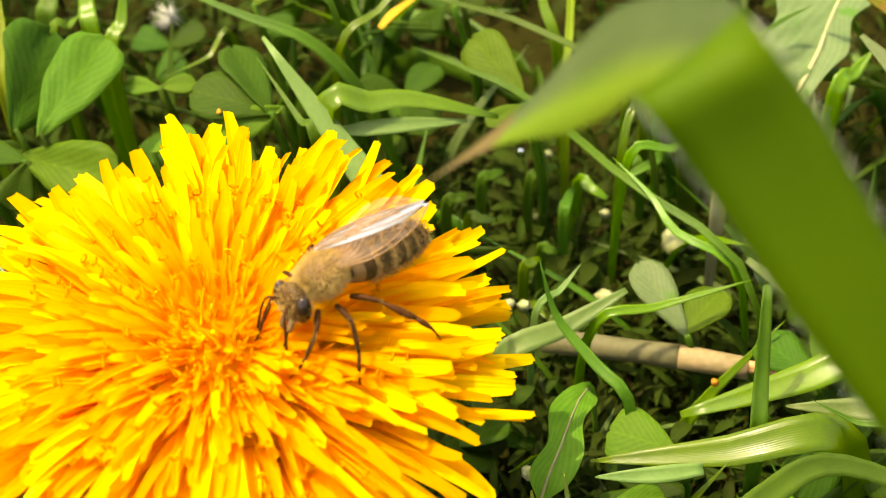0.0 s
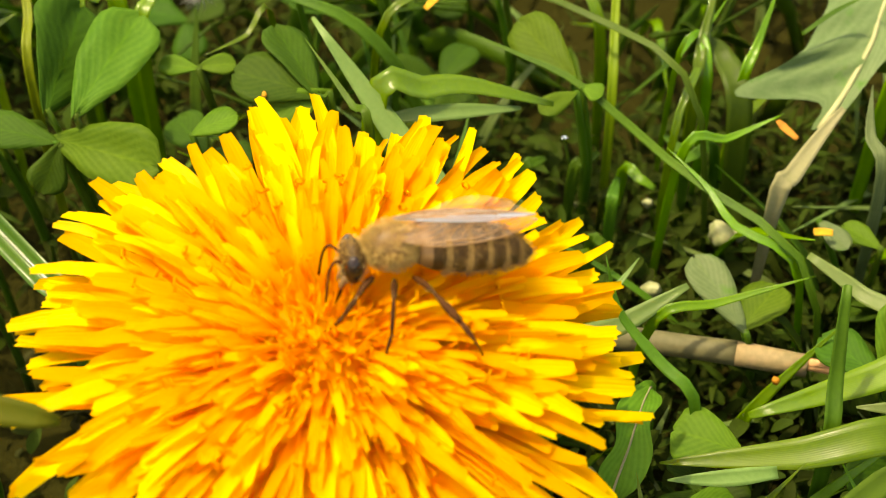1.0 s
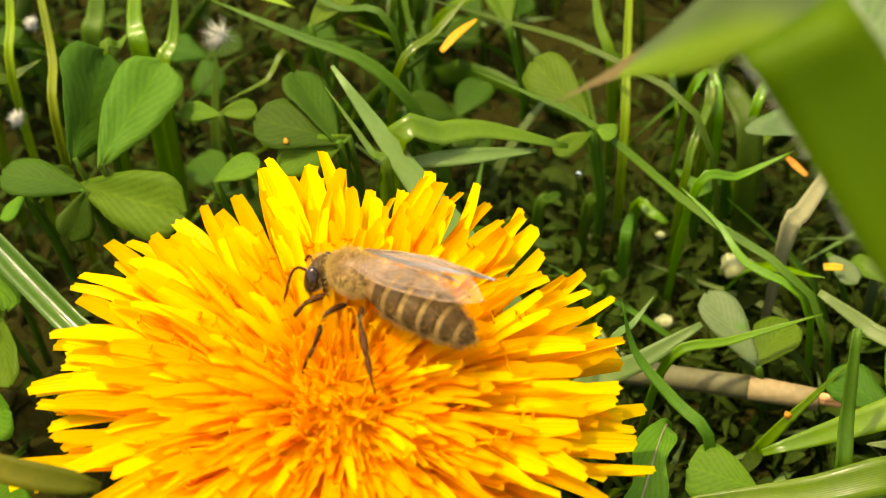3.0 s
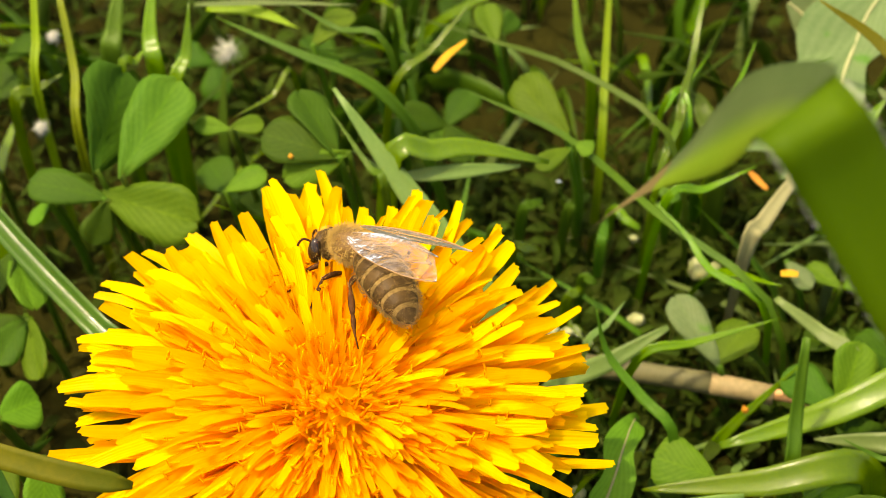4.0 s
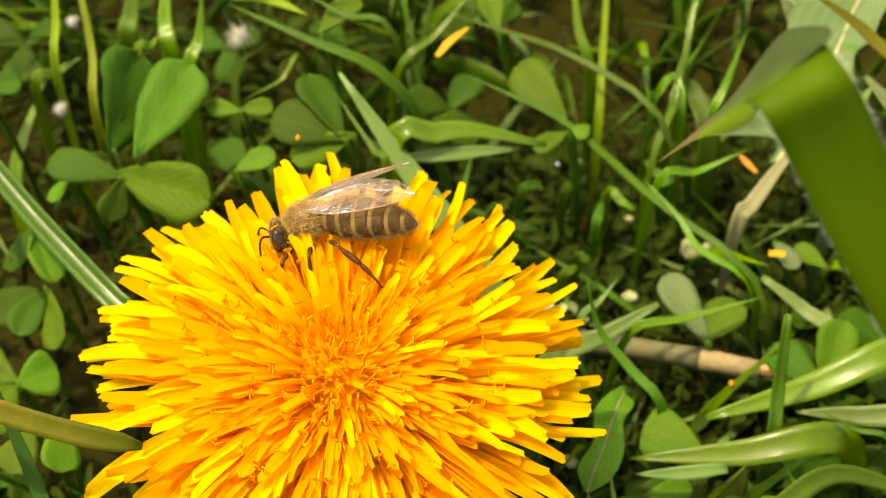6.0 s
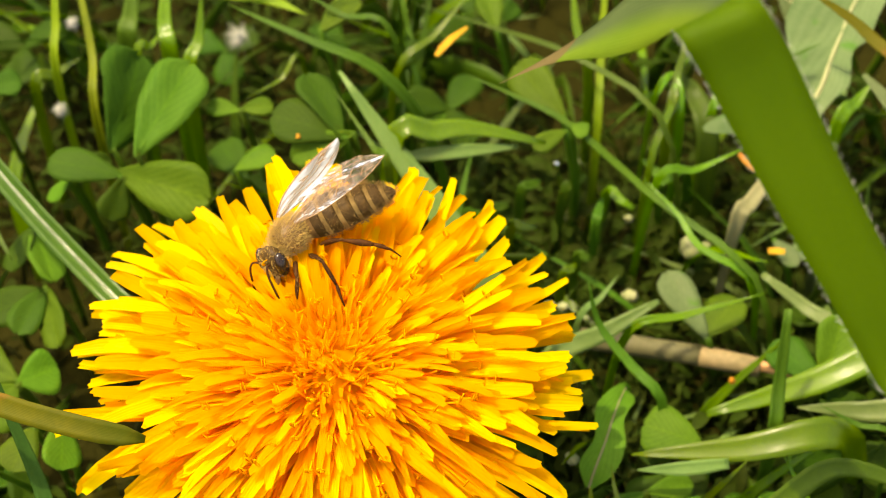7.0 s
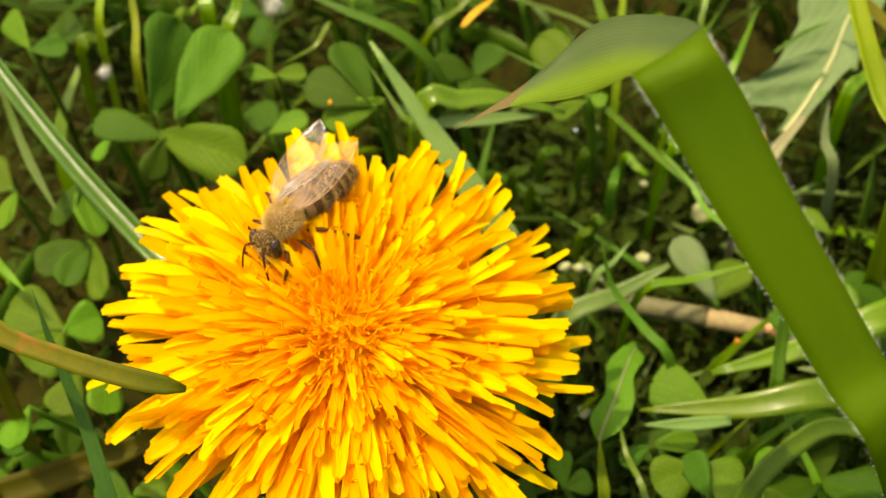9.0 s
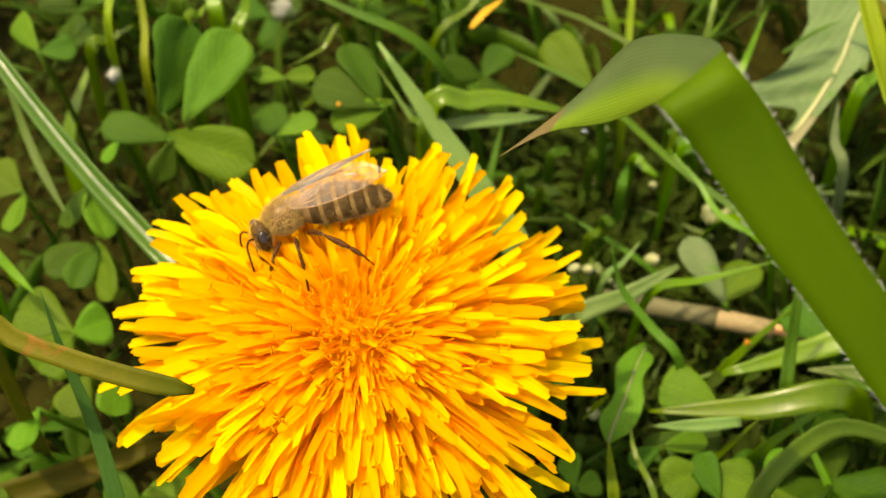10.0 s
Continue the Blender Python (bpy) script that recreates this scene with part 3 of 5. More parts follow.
grass([(-1.78, 4.09, -0.15), (-1.74, 4.17, 2.00), (-1.64, 4.40, 2.30), (-1.59, 4.67, 2.70)], 0.13, "grass", seed=28)
grass([(-1.91, 4.30, -0.15), (-1.93, 4.39, 2.00), (-1.99, 4.62, 2.30), (-1.97, 5.00, 2.60)], 0.16, "grass", taper=(0.8, 0.3), seed=29)
grass([(-2.37, 4.48, -0.15), (-2.36, 4.53, 2.00), (-2.33, 4.69, 2.30), (-2.27, 5.07, 2.60)], 0.19, "grass_dark", taper=(0.9, 0.3), seed=30)
grass([(-2.95, 3.95, -0.15), (-2.95, 4.07, 2.10), (-2.95, 4.42, 2.50), (-2.98, 4.90, 2.90)], 0.08, "grass_yellow", "upright yellow-green grass stem", taper=(0.9, 0.7), fold=0.5, seed=31)
grass([(-2.49, 3.40, -0.15), (-2.51, 3.58, 2.10), (-2.57, 4.08, 2.40), (-2.74, 4.71, 2.80)], 0.08, "grass_yellow", "upright yellow-green grass stem", taper=(0.9, 0.7), fold=0.5, seed=32)
grass([(-3.24, 3.97, -0.15), (-3.17, 4.01, 2.00), (-2.99, 4.14, 2.10), (-2.74, 4.27, 2.20)], 0.11, "grass", seed=33)
grass([(-0.58, 4.30, -0.15), (-0.65, 4.21, 2.20), (-0.84, 3.94, 2.25), (-1.14, 3.65, 2.30)], 0.05, "grass", seed=34)
grass([(-2.24, 4.15, -0.15), (-2.20, 4.20, 2.20), (-2.08, 4.32, 2.30), (-2.03, 4.47, 2.30)], 0.08, "grass", seed=35)
grass([(0.20, 5.13, -0.15), (0.23, 5.03, 2.20), (0.31, 4.75, 2.10), (0.40, 4.62, 2.00)], 0.06, "grass_dark", seed=36)
grass([(-1.47, 4.80, 2.50), (-1.04, 4.76, 2.50), (-0.62, 4.54, 2.50)], 0.11, "grass_yellow", "yellowing flat grass blade", seed=37)
grass([(-1.56, 4.73, 2.60), (-0.92, 4.76, 2.60), (-0.07, 4.73, 2.60)], 0.05, "grass_blue", seed=38)
# plants beside the flower, in sun and in its shadow
grass([(2.66, 0.97, -0.15), (2.58, 1.05, 1.30), (2.33, 1.30, 1.50), (2.04, 1.60, 1.70), (1.92, 1.80, 2.10)], 0.09, "grass_dark", "curved dark green grass tip", seed=40)
grass([(1.37, 1.35, -0.15), (1.56, 1.45, 1.30), (2.11, 1.71, 1.45), (2.57, 1.94, 1.60)], 0.18, "grass_blue", "bluish-green flat grass blade", taper=(0.9, 0.25), seed=41)
grass([(1.80, 1.76, -0.15), (1.87, 1.83, 1.40), (2.07, 2.03, 1.50), (2.23, 2.21, 1.60)], 0.06, "grass_blue", seed=42)
grass([(2.14, 1.70, -0.15), (2.31, 1.74, 1.40), (2.81, 1.86, 1.50), (3.53, 2.04, 1.60)], 0.08, "grass", "thin bright grass blade", seed=43)
clover([((3.04, 1.82, 1.20), (2.68, 2.42, 1.40), 0.32, "pale", (0.00, -0.30, 0.95)), ((3.02, 1.85, 1.20), (3.32, 2.21, 1.30), 0.41, "clover", (-0.50, -0.30, 0.80))], (3.13, 1.98, -0.10), "yellowish clover leaf beside a stick")
grass([(3.43, 0.54, -0.15), (3.44, 0.65, 1.40), (3.47, 0.96, 1.80), (3.49, 1.30, 2.40)], 0.12, "grass_dark", "tall dark green grass blade with a cut tip", taper=(0.8, 0.55), fold=0.5, seed=45)
grass([(4.24, 1.57, -0.15), (4.14, 1.67, 1.40), (3.86, 1.96, 1.50), (3.50, 2.24, 1.60)], 0.14, "grass_blue", "pale bluish grass blade", taper=(0.9, 0.4), seed=46)
clover([((3.97, 1.32, 1.30), (4.17, 1.80, 1.60), 0.38, "clover", (0.00, -0.60, 0.80)), ((3.97, 1.30, 1.30), (3.57, 1.73, 1.30), 0.36, "clover_dark", (0.00, -0.30, 0.95))], (4.07, 1.46, -0.10), "round clover leaf under a grass blade")
grass([(5.02, 1.60, -0.15), (4.71, 1.49, 1.60), (3.82, 1.17, 1.50), (2.93, 0.92, 1.40)], 0.27, "grass", "broad bright green grass blade lying flat", facing=(0.00, -0.30, 0.95), taper=(0.9, 0.2), seed=48)
grass([(4.78, 0.76, -0.15), (4.62, 0.79, 1.50), (4.16, 0.90, 1.50), (3.67, 0.93, 1.50)], 0.20, "grass_blue", "glossy pale grass blade lying flat", taper=(0.9, 0.08), seed=49)
grass([(4.47, 0.51, -0.15), (4.37, 0.55, 1.60), (4.09, 0.65, 1.70), (3.79, 0.77, 1.80)], 0.05, "grass_dark", seed=50)
lobed_leaf([(2.38, 1.40, -0.10), (2.30, 1.28, 1.15), (2.22, 1.08, 1.42), (2.14, 0.86, 1.45), (2.06, 0.62, 1.42), (1.97, 0.40, 1.36), (1.92, 0.27, 1.28)], [0.02, 0.03, 0.12, 0.09, 0.17, 0.15, 0.03], [0.02, 0.03, 0.10, 0.17, 0.10, 0.14, 0.03], "clover", (0.05, -0.50, 0.85), "pale wavy lobed leaf growing beside the dandelion", 0.4)
clover([((2.88, 0.75, 1.20), (2.41, 0.94, 1.20), 0.47, "clover", (0.00, -0.30, 0.95))], (2.98, 0.90, -0.10), "round clover leaflet half in shade")
grass([(4.34, 0.70, -0.15), (4.04, 0.65, 1.50), (3.18, 0.53, 1.50), (2.27, 0.52, 1.40)], 0.27, "grass", "broad green grass blade lying flat", facing=(0.00, -0.40, 0.90), taper=(0.6, 0.06), seed=53)
grass([(3.05, 0.39, 1.50), (2.70, 0.34, 1.50), (2.30, 0.32, 1.50)], 0.12, "grass_blue", taper=(0.7, 0.1), seed=54)
grass([(1.95, -0.49, -0.15), (1.94, -0.43, 1.40), (1.91, -0.27, 1.70), (1.87, -0.12, 2.00)], 0.10, "grass_yellow", "short green sprout with yellow tip", taper=(1, 0.15), fold=0.6, seed=55)
grass([(2.86, -0.80, -0.15), (3.01, -0.63, 2.00), (3.44, -0.16, 2.10), (3.82, 0.03, 2.10), (4.37, -0.08, 2.00)], 0.18, "grass_dark", "dark grass blade bowed over", taper=(0.9, 0.5), seed=56)
clover([((2.75, 0.02, 1.30), (2.38, -0.16, 1.30), 0.45, "clover", (0.00, -0.30, 0.95)), ((2.77, -0.01, 1.30), (3.15, -0.13, 1.30), 0.45, "clover", (0.55, -0.30, 0.75)), ((2.85, -0.25, 1.30), (2.67, 0.12, 1.40), 0.30, "clover_dark", (-0.50, -0.30, 0.80))], (2.89, 0.07, -0.10), "clover leaf near a bowed grass blade")
clover([((3.31, -0.07, 1.20), (3.57, -0.43, 1.20), 0.35, "clover", (0.55, -0.30, 0.75)), ((3.27, -0.02, 1.20), (3.49, 0.31, 1.20), 0.25, "clover", (-0.50, -0.30, 0.80))], (3.39, 0.10, -0.10), "clover leaf in the sun")
clover([((2.40, 0.28, 1.20), (2.80, 0.37, 1.20), 0.22, "clover", (-0.50, -0.30, 0.80)), ((2.38, 0.27, 1.20), (2.11, 0.10, 1.20), 0.20, "clover_dark", (0.00, -0.30, 0.95))], (2.49, 0.43, -0.10), "small green clover leaf in grass")
clover([((1.62, -0.14, 1.20), (1.57, 0.19, 1.20), 0.25, "clover", (-0.50, -0.30, 0.80)), ((1.64, -0.15, 1.20), (1.86, -0.07, 1.20), 0.25, "clover", (0.00, -0.30, 0.95))], (1.73, 0.01, -0.10), "clover leaf under the dandelion")
grass([(2.38, -0.58, -0.15), (2.31, -0.42, 1.40), (2.13, 0.05, 1.50), (2.08, 0.32, 1.60)], 0.06, "grass", seed=61)
# large pale leaf and stems
lobed_leaf([(4.83, 5.36, 2.30), (4.60, 5.06, 2.20), (4.44, 4.73, 2.10), (4.31, 4.43, 2.05), (4.21, 4.17, 2.00), (4.07, 3.93, 1.90), (3.93, 3.72, 1.80), (3.74, 3.48, 1.70)], [0.24, 0.3, 0.17, 0.24, 0.15, 0.11, 0.08, 0.06], [0.35, 0.50, 0.42, 0.46, 0.58, 0.75, 0.14, 0.05], "pale", (-0.20, -0.55, 0.80), "large pale downy dandelion leaf with lobed edges", 1.0, 0.92)
lobed_leaf([(3.91, 5.30, 2.10), (4.11, 5.17, 2.00), (4.32, 5.03, 1.90), (4.58, 5.00, 1.70)], [0.12, 0.3, 0.24, 0.06], [0.03, 0.18, 0.18, 0.06], "pale", (-0.20, -0.50, 0.80), "pale dandelion leaf turned under at its edge")
grass([(3.29, 2.78, -0.15), (3.33, 2.82, 1.60), (3.45, 2.96, 1.70), (3.69, 3.28, 1.80), (3.90, 3.51, 1.90)], 0.16, "withered", "pale withered leaf stalk", taper=(0.25, 0.3), fold=0.3, hold=0.3, seed=65)
grass([(3.39, 3.47, 1.80), (3.45, 3.37, 1.80), (3.52, 3.27, 1.80)], 0.06, "orange", "small orange dead leaf", taper=(0.6, 0.6), seed=66)
grass([(3.12, 3.85, -0.15), (3.16, 3.92, 1.70), (3.28, 4.14, 2.00), (3.47, 4.50, 2.40)], 0.09, "grass", "upright narrow green grass blade", seed=67)
grass([(2.59, 4.13, -0.15), (2.66, 4.18, 1.80), (2.89, 4.34, 2.00), (3.09, 4.48, 2.30)], 0.05, "grass", seed=68)
grass([(2.77, 3.80, -0.15), (2.79, 3.92, 1.70), (2.86, 4.27, 2.00), (2.99, 4.62, 2.30)], 0.10, "grass", seed=69)
grass([(3.60, 4.05, 2.20), (3.87, 4.21, 2.30), (4.14, 4.30, 2.40)], 0.04, "grass_dark", seed=70)
grass([(3.61, 2.15, -0.15), (3.45, 2.25, 1.40), (2.98, 2.53, 1.60), (2.78, 2.85, 1.70), (2.49, 3.17, 1.80)], 0.07, "grass", "thin green grass blade", seed=71)
clover([((3.72, 2.86, 1.30), (3.90, 2.57, 1.30), 0.20, "pale", (0.00, -0.30, 0.95)), ((4.16, 2.57, 1.30), (3.90, 2.83, 1.30), 0.20, "clover", (0.00, -0.30, 0.95))], (4.04, 2.86, -0.10), "pale curled leaf on the soil", category='leaf', name='leaf')
grass([(3.63, 2.65, 1.40), (3.70, 2.65, 1.40), (3.78, 2.64, 1.40)], 0.06, "orange", "orange scrap of dead leaf", taper=(0.9, 0.8), seed=73)
grass([(4.17, 2.81, -0.15), (4.14, 2.92, 1.70), (4.06, 3.21, 1.90), (4.10, 3.57, 2.10)], 0.11, "pale", "pale green upright plant stem", seed=74)
grass([(5.21, 3.01, -0.15), (5.02, 3.30, 2.40), (4.48, 4.11, 2.70), (3.94, 4.49, 2.90)], 0.14, "brown", "green grass blade with brown tip", taper=(0.9, 0.1), seed=75)
grass([(4.94, 2.99, -0.15), (4.89, 3.14, 2.20), (4.73, 3.55, 2.30), (4.47, 3.91, 2.40)], 0.19, "pale", "pale green pointed grass tip", taper=(0.8, 0.2), seed=76)
grass([(4.22, 3.61, -0.15), (4.29, 3.69, 1.90), (4.48, 3.92, 2.00), (4.65, 4.11, 2.10)], 0.14, "grass", seed=77)
STEM = grass([(4.74, 2.01, -0.15), (4.67, 2.18, 2.80), (4.46, 2.65, 3.20), (4.25, 3.26, 3.60), (4.13, 3.91, 3.90)], 0.19, "grass_yellow", "thick yellow-green grass stem", taper=(0.95, 0.6), fold=0.6, seed=78)
STEM_FOOT = (4.74, 2.01, -0.15)
# left of the flower
grass([(-1.73, 1.30, -0.15), (-1.83, 1.39, 1.90), (-2.11, 1.64, 2.10), (-2.85, 2.30, 2.45), (-3.61, 3.06, 2.90), (-3.97, 3.49, 3.10)], 0.20, "grass_gloss", "glossy green grass blade with a painted highlight along its fold", taper=(0.8, 0.5), fold=0.95, seed=80, crease="pale streak painted as a highlight along the fold")
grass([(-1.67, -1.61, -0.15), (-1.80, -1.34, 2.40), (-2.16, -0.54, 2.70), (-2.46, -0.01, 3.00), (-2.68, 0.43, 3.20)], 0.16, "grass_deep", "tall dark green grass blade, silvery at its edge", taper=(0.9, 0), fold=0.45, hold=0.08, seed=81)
grass([(-2.95, 1.88, 2.20), (-3.24, 2.31, 2.30), (-3.45, 2.68, 2.40), (-3.63, 3.05, 2.60)], 0.09, "grass_dark", taper=(0.2, 0.6), seed=82)
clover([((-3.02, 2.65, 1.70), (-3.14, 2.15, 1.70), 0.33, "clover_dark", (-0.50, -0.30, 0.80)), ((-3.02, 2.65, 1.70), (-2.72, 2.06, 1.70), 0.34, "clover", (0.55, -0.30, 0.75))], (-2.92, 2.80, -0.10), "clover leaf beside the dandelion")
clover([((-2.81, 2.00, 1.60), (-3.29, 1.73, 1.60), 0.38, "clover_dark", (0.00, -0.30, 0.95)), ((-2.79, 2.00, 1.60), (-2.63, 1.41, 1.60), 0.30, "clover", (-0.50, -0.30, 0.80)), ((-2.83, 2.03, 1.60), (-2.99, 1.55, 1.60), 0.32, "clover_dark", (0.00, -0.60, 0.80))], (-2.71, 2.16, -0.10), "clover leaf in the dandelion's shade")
clover([((-2.94, 1.13, 1.50), (-3.50, 1.35, 1.50), 0.53, "clover", (0.00, -0.30, 0.95)), ((-2.93, 1.07, 1.50), (-3.16, 0.70, 1.50), 0.47, "clover", (0.00, -0.60, 0.80)), ((-2.91, 1.10, 1.50), (-2.60, 1.26, 1.50), 0.42, "clover", (0.55, -0.30, 0.75))], (-2.82, 1.25, -0.10), "wide clover leaf with pale veins")
clover([((-3.05, 0.25, 1.60), (-3.16, -0.14, 1.60), 0.36, "clover", (-0.50, -0.30, 0.80)), ((-2.67, 0.60, 1.60), (-2.79, 0.20, 1.60), 0.36, "clover", (0.00, -0.30, 0.95)), ((-2.45, 0.67, 1.60), (-2.37, 0.22, 1.60), 0.36, "clover", (0.55, -0.30, 0.75))], (-2.62, 0.66, -0.10), "clover leaflets near the brown grass blade")
clover([((-3.64, 3.91, 2.20), (-3.96, 4.35, 2.20), 0.29, "clover", (-0.50, -0.30, 0.80)), ((-3.60, 3.87, 2.20), (-3.26, 3.96, 2.20), 0.29, "clover_dark", (0.00, -0.30, 0.95))], (-3.52, 4.04, -0.10), "green clover leaf of the lawn")
clover([((-2.76, 3.20, 1.80), (-2.40, 3.35, 1.80), 0.22, "clover_dark", (0.55, -0.30, 0.75)), ((-2.78, 3.13, 1.80), (-2.87, 2.85, 1.80), 0.22, "clover", (-0.50, -0.30, 0.80))], (-2.67, 3.32, -0.10), "small toothed clover leaf")
clover([((-3.57, 2.41, 1.90), (-3.93, 2.60, 1.90), 0.49, "clover", (0.00, -0.30, 0.95)), ((-3.53, 2.35, 1.90), (-3.58, 1.95, 1.90), 0.33, "clover", (-0.50, -0.30, 0.80))], (-3.45, 2.53, -0.10), "green clover leaf of the lawn")
clover([((-2.09, -0.33, 1.20), (-1.71, -0.20, 1.20), 0.30, "clover", (0.00, -0.30, 0.95)), ((-2.13, -0.38, 1.20), (-2.45, -0.23, 1.20), 0.30, "clover_dark", (0.00, -0.30, 0.95))], (-2.01, -0.20, -0.10), "clover leaf under the dandelion")
grass([(-3.16, 0.19, -0.15), (-3.04, 0.07, 3.65), (-2.69, -0.28, 3.70), (-2.15, -0.49, 3.70), (-1.63, -0.64, 3.70), (-1.23, -0.68, 3.63)], 0.16, "brown", "browning green grass blade resting on the petals", taper=(1, 0.3), fold=0.2, wavy=0.02, hold=0.88, seed=91)
grass([(-3.89, 1.79, -0.15), (-3.76, 1.69, 2.00), (-3.38, 1.39, 2.00), (-3.17, 1.22, 1.90)], 0.10, "grass", seed=92)
grass([(-3.69, -0.37, 0.90), (-2.99, -0.09, 0.90), (-2.06, 0.39, 0.85)], 0.28, "brown", "brown dead stalk lying in the shade", taper=(0.9, 0.6), fold=0.5, seed=93)
grass([(1.37, 3.50, -0.15), (1.40, 3.52, 1.10), (1.49, 3.57, 1.20), (1.59, 3.67, 1.15)], 0.10, "grass_dark", "small green seedling leaf on the soil", taper=(0.5, 0.4), seed=94)
grass([(1.08, 3.26, -0.15), (1.11, 3.27, 1.10), (1.20, 3.30, 1.20), (1.29, 3.38, 1.15)], 0.10, "grass_dark", "small green seedling leaf on the soil", taper=(0.5, 0.4), seed=95)
grass([(1.77, 3.51, -0.15), (1.81, 3.53, 1.10), (1.92, 3.60, 1.20), (2.04, 3.74, 1.15)], 0.10, "grass_dark", "small green seedling leaf on the soil", taper=(0.5, 0.4), seed=96)
grass([(1.25, 3.11, -0.15), (1.30, 3.10, 1.10), (1.42, 3.06, 1.20), (1.55, 3.09, 1.15)], 0.09, "grass", "small green seedling leaf on the soil", taper=(0.5, 0.4), seed=97)
grass([(2.09, 3.07, -0.15), (2.10, 3.12, 1.10), (2.13, 3.26, 1.20), (2.18, 3.46, 1.15)], 0.10, "grass_dark", "small green seedling leaf on the soil", taper=(0.5, 0.4), seed=98)
grass([(3.09, 3.86, -0.15), (3.01, 3.81, 1.10), (2.81, 3.66, 1.20), (2.62, 3.57, 1.15)], 0.10, "grass_dark", "small green seedling leaf on the soil", taper=(0.5, 0.4), seed=99)
grass([(2.77, 3.62, -0.15), (2.75, 3.66, 1.10), (2.67, 3.77, 1.20), (2.60, 3.95, 1.15)], 0.10, "grass_dark", "small green seedling leaf on the soil", taper=(0.5, 0.4), seed=100)
grass([(1.89, 2.77, -0.15), (1.91, 2.75, 1.10), (1.98, 2.71, 1.20), (2.05, 2.72, 1.15)], 0.09, "grass_dark", "small green seedling leaf on the soil", taper=(0.5, 0.4), seed=101)
grass([(1.75, 2.51, -0.15), (1.77, 2.52, 1.10), (1.84, 2.57, 1.20), (1.91, 2.67, 1.15)], 0.09, "grass", "small green seedling leaf on the soil", taper=(0.5, 0.4), seed=102)
grass([(2.18, 3.59, -0.15), (2.22, 3.54, 1.10), (2.34, 3.40, 1.20), (2.47, 3.33, 1.15)], 0.10, "grass", "small green seedling leaf on the soil", taper=(0.5, 0.4), seed=103)
# stick, buds and specks
stick([(1.93, 2.05, 0.85), (2.47, 1.93, 0.90), (2.99, 1.78, 0.98), (3.51, 1.65, 1.00), (4.04, 1.54, 1.02)])
bud((3.01, 3.07, 0.90), 0.090, "bud", "small pale bud in the grass", "bud", "bud")
bud((1.65, 2.30, 1.00), 0.052, "bud", "small pale bud in the grass", "bud", "bud")
bud((1.78, 2.29, 1.00), 0.050, "bud", "small pale bud in the grass", "bud", "bud")
bud((1.86, 3.67, 0.60), 0.036, "bud", "small pale bud in the grass", "bud", "bud")
bud((2.46, 3.49, 0.80), 0.040, "bud", "small pale bud in the grass", "bud", "bud")
bud((1.97, 4.13, 0.90), 0.030, "bud", "small pale bud in the grass", "bud", "bud")
bud((2.44, 2.63, 0.70), 0.070, "bud", "small pale bud in the grass", "bud", "bud")
bud((2.85, 2.69, 0.70), 0.045, "bud", "small pale bud in the grass", "bud", "bud")
bud((1.82, 0.82, 0.80), 0.050, "bud", "small pale bud in the grass", "bud", "bud")
bud((3.18, 3.14, 0.80), 0.055, "bud", "small pale bud in the grass", "bud", "bud")
bud((1.74, 3.74, 1.30), 0.040, "dew", "clear dew drop on a grass tip", "dew_drop", "dew drop")
bud((-0.60, 3.12, 2.40), 0.020, "orange", "yellow speck on a clover leaf", "pollen_speck", "speck")
bud((3.23, 1.44, 1.10), 0.030, "orange", "orange scrap of plant on the soil", "plant_scrap", "plant scrap")
bud((-1.27, 4.53, 2.20), 0.060, "fuzz", "white fluff caught in clover", "fluff", "fluff")
bud((-2.89, 3.77, 2.00), 0.030, "fuzz", "white fluff caught in clover", "fluff", "fluff")
bud((-2.93, 4.81, 2.10), 0.026, "fuzz", "white fluff caught in clover", "fluff", "fluff")


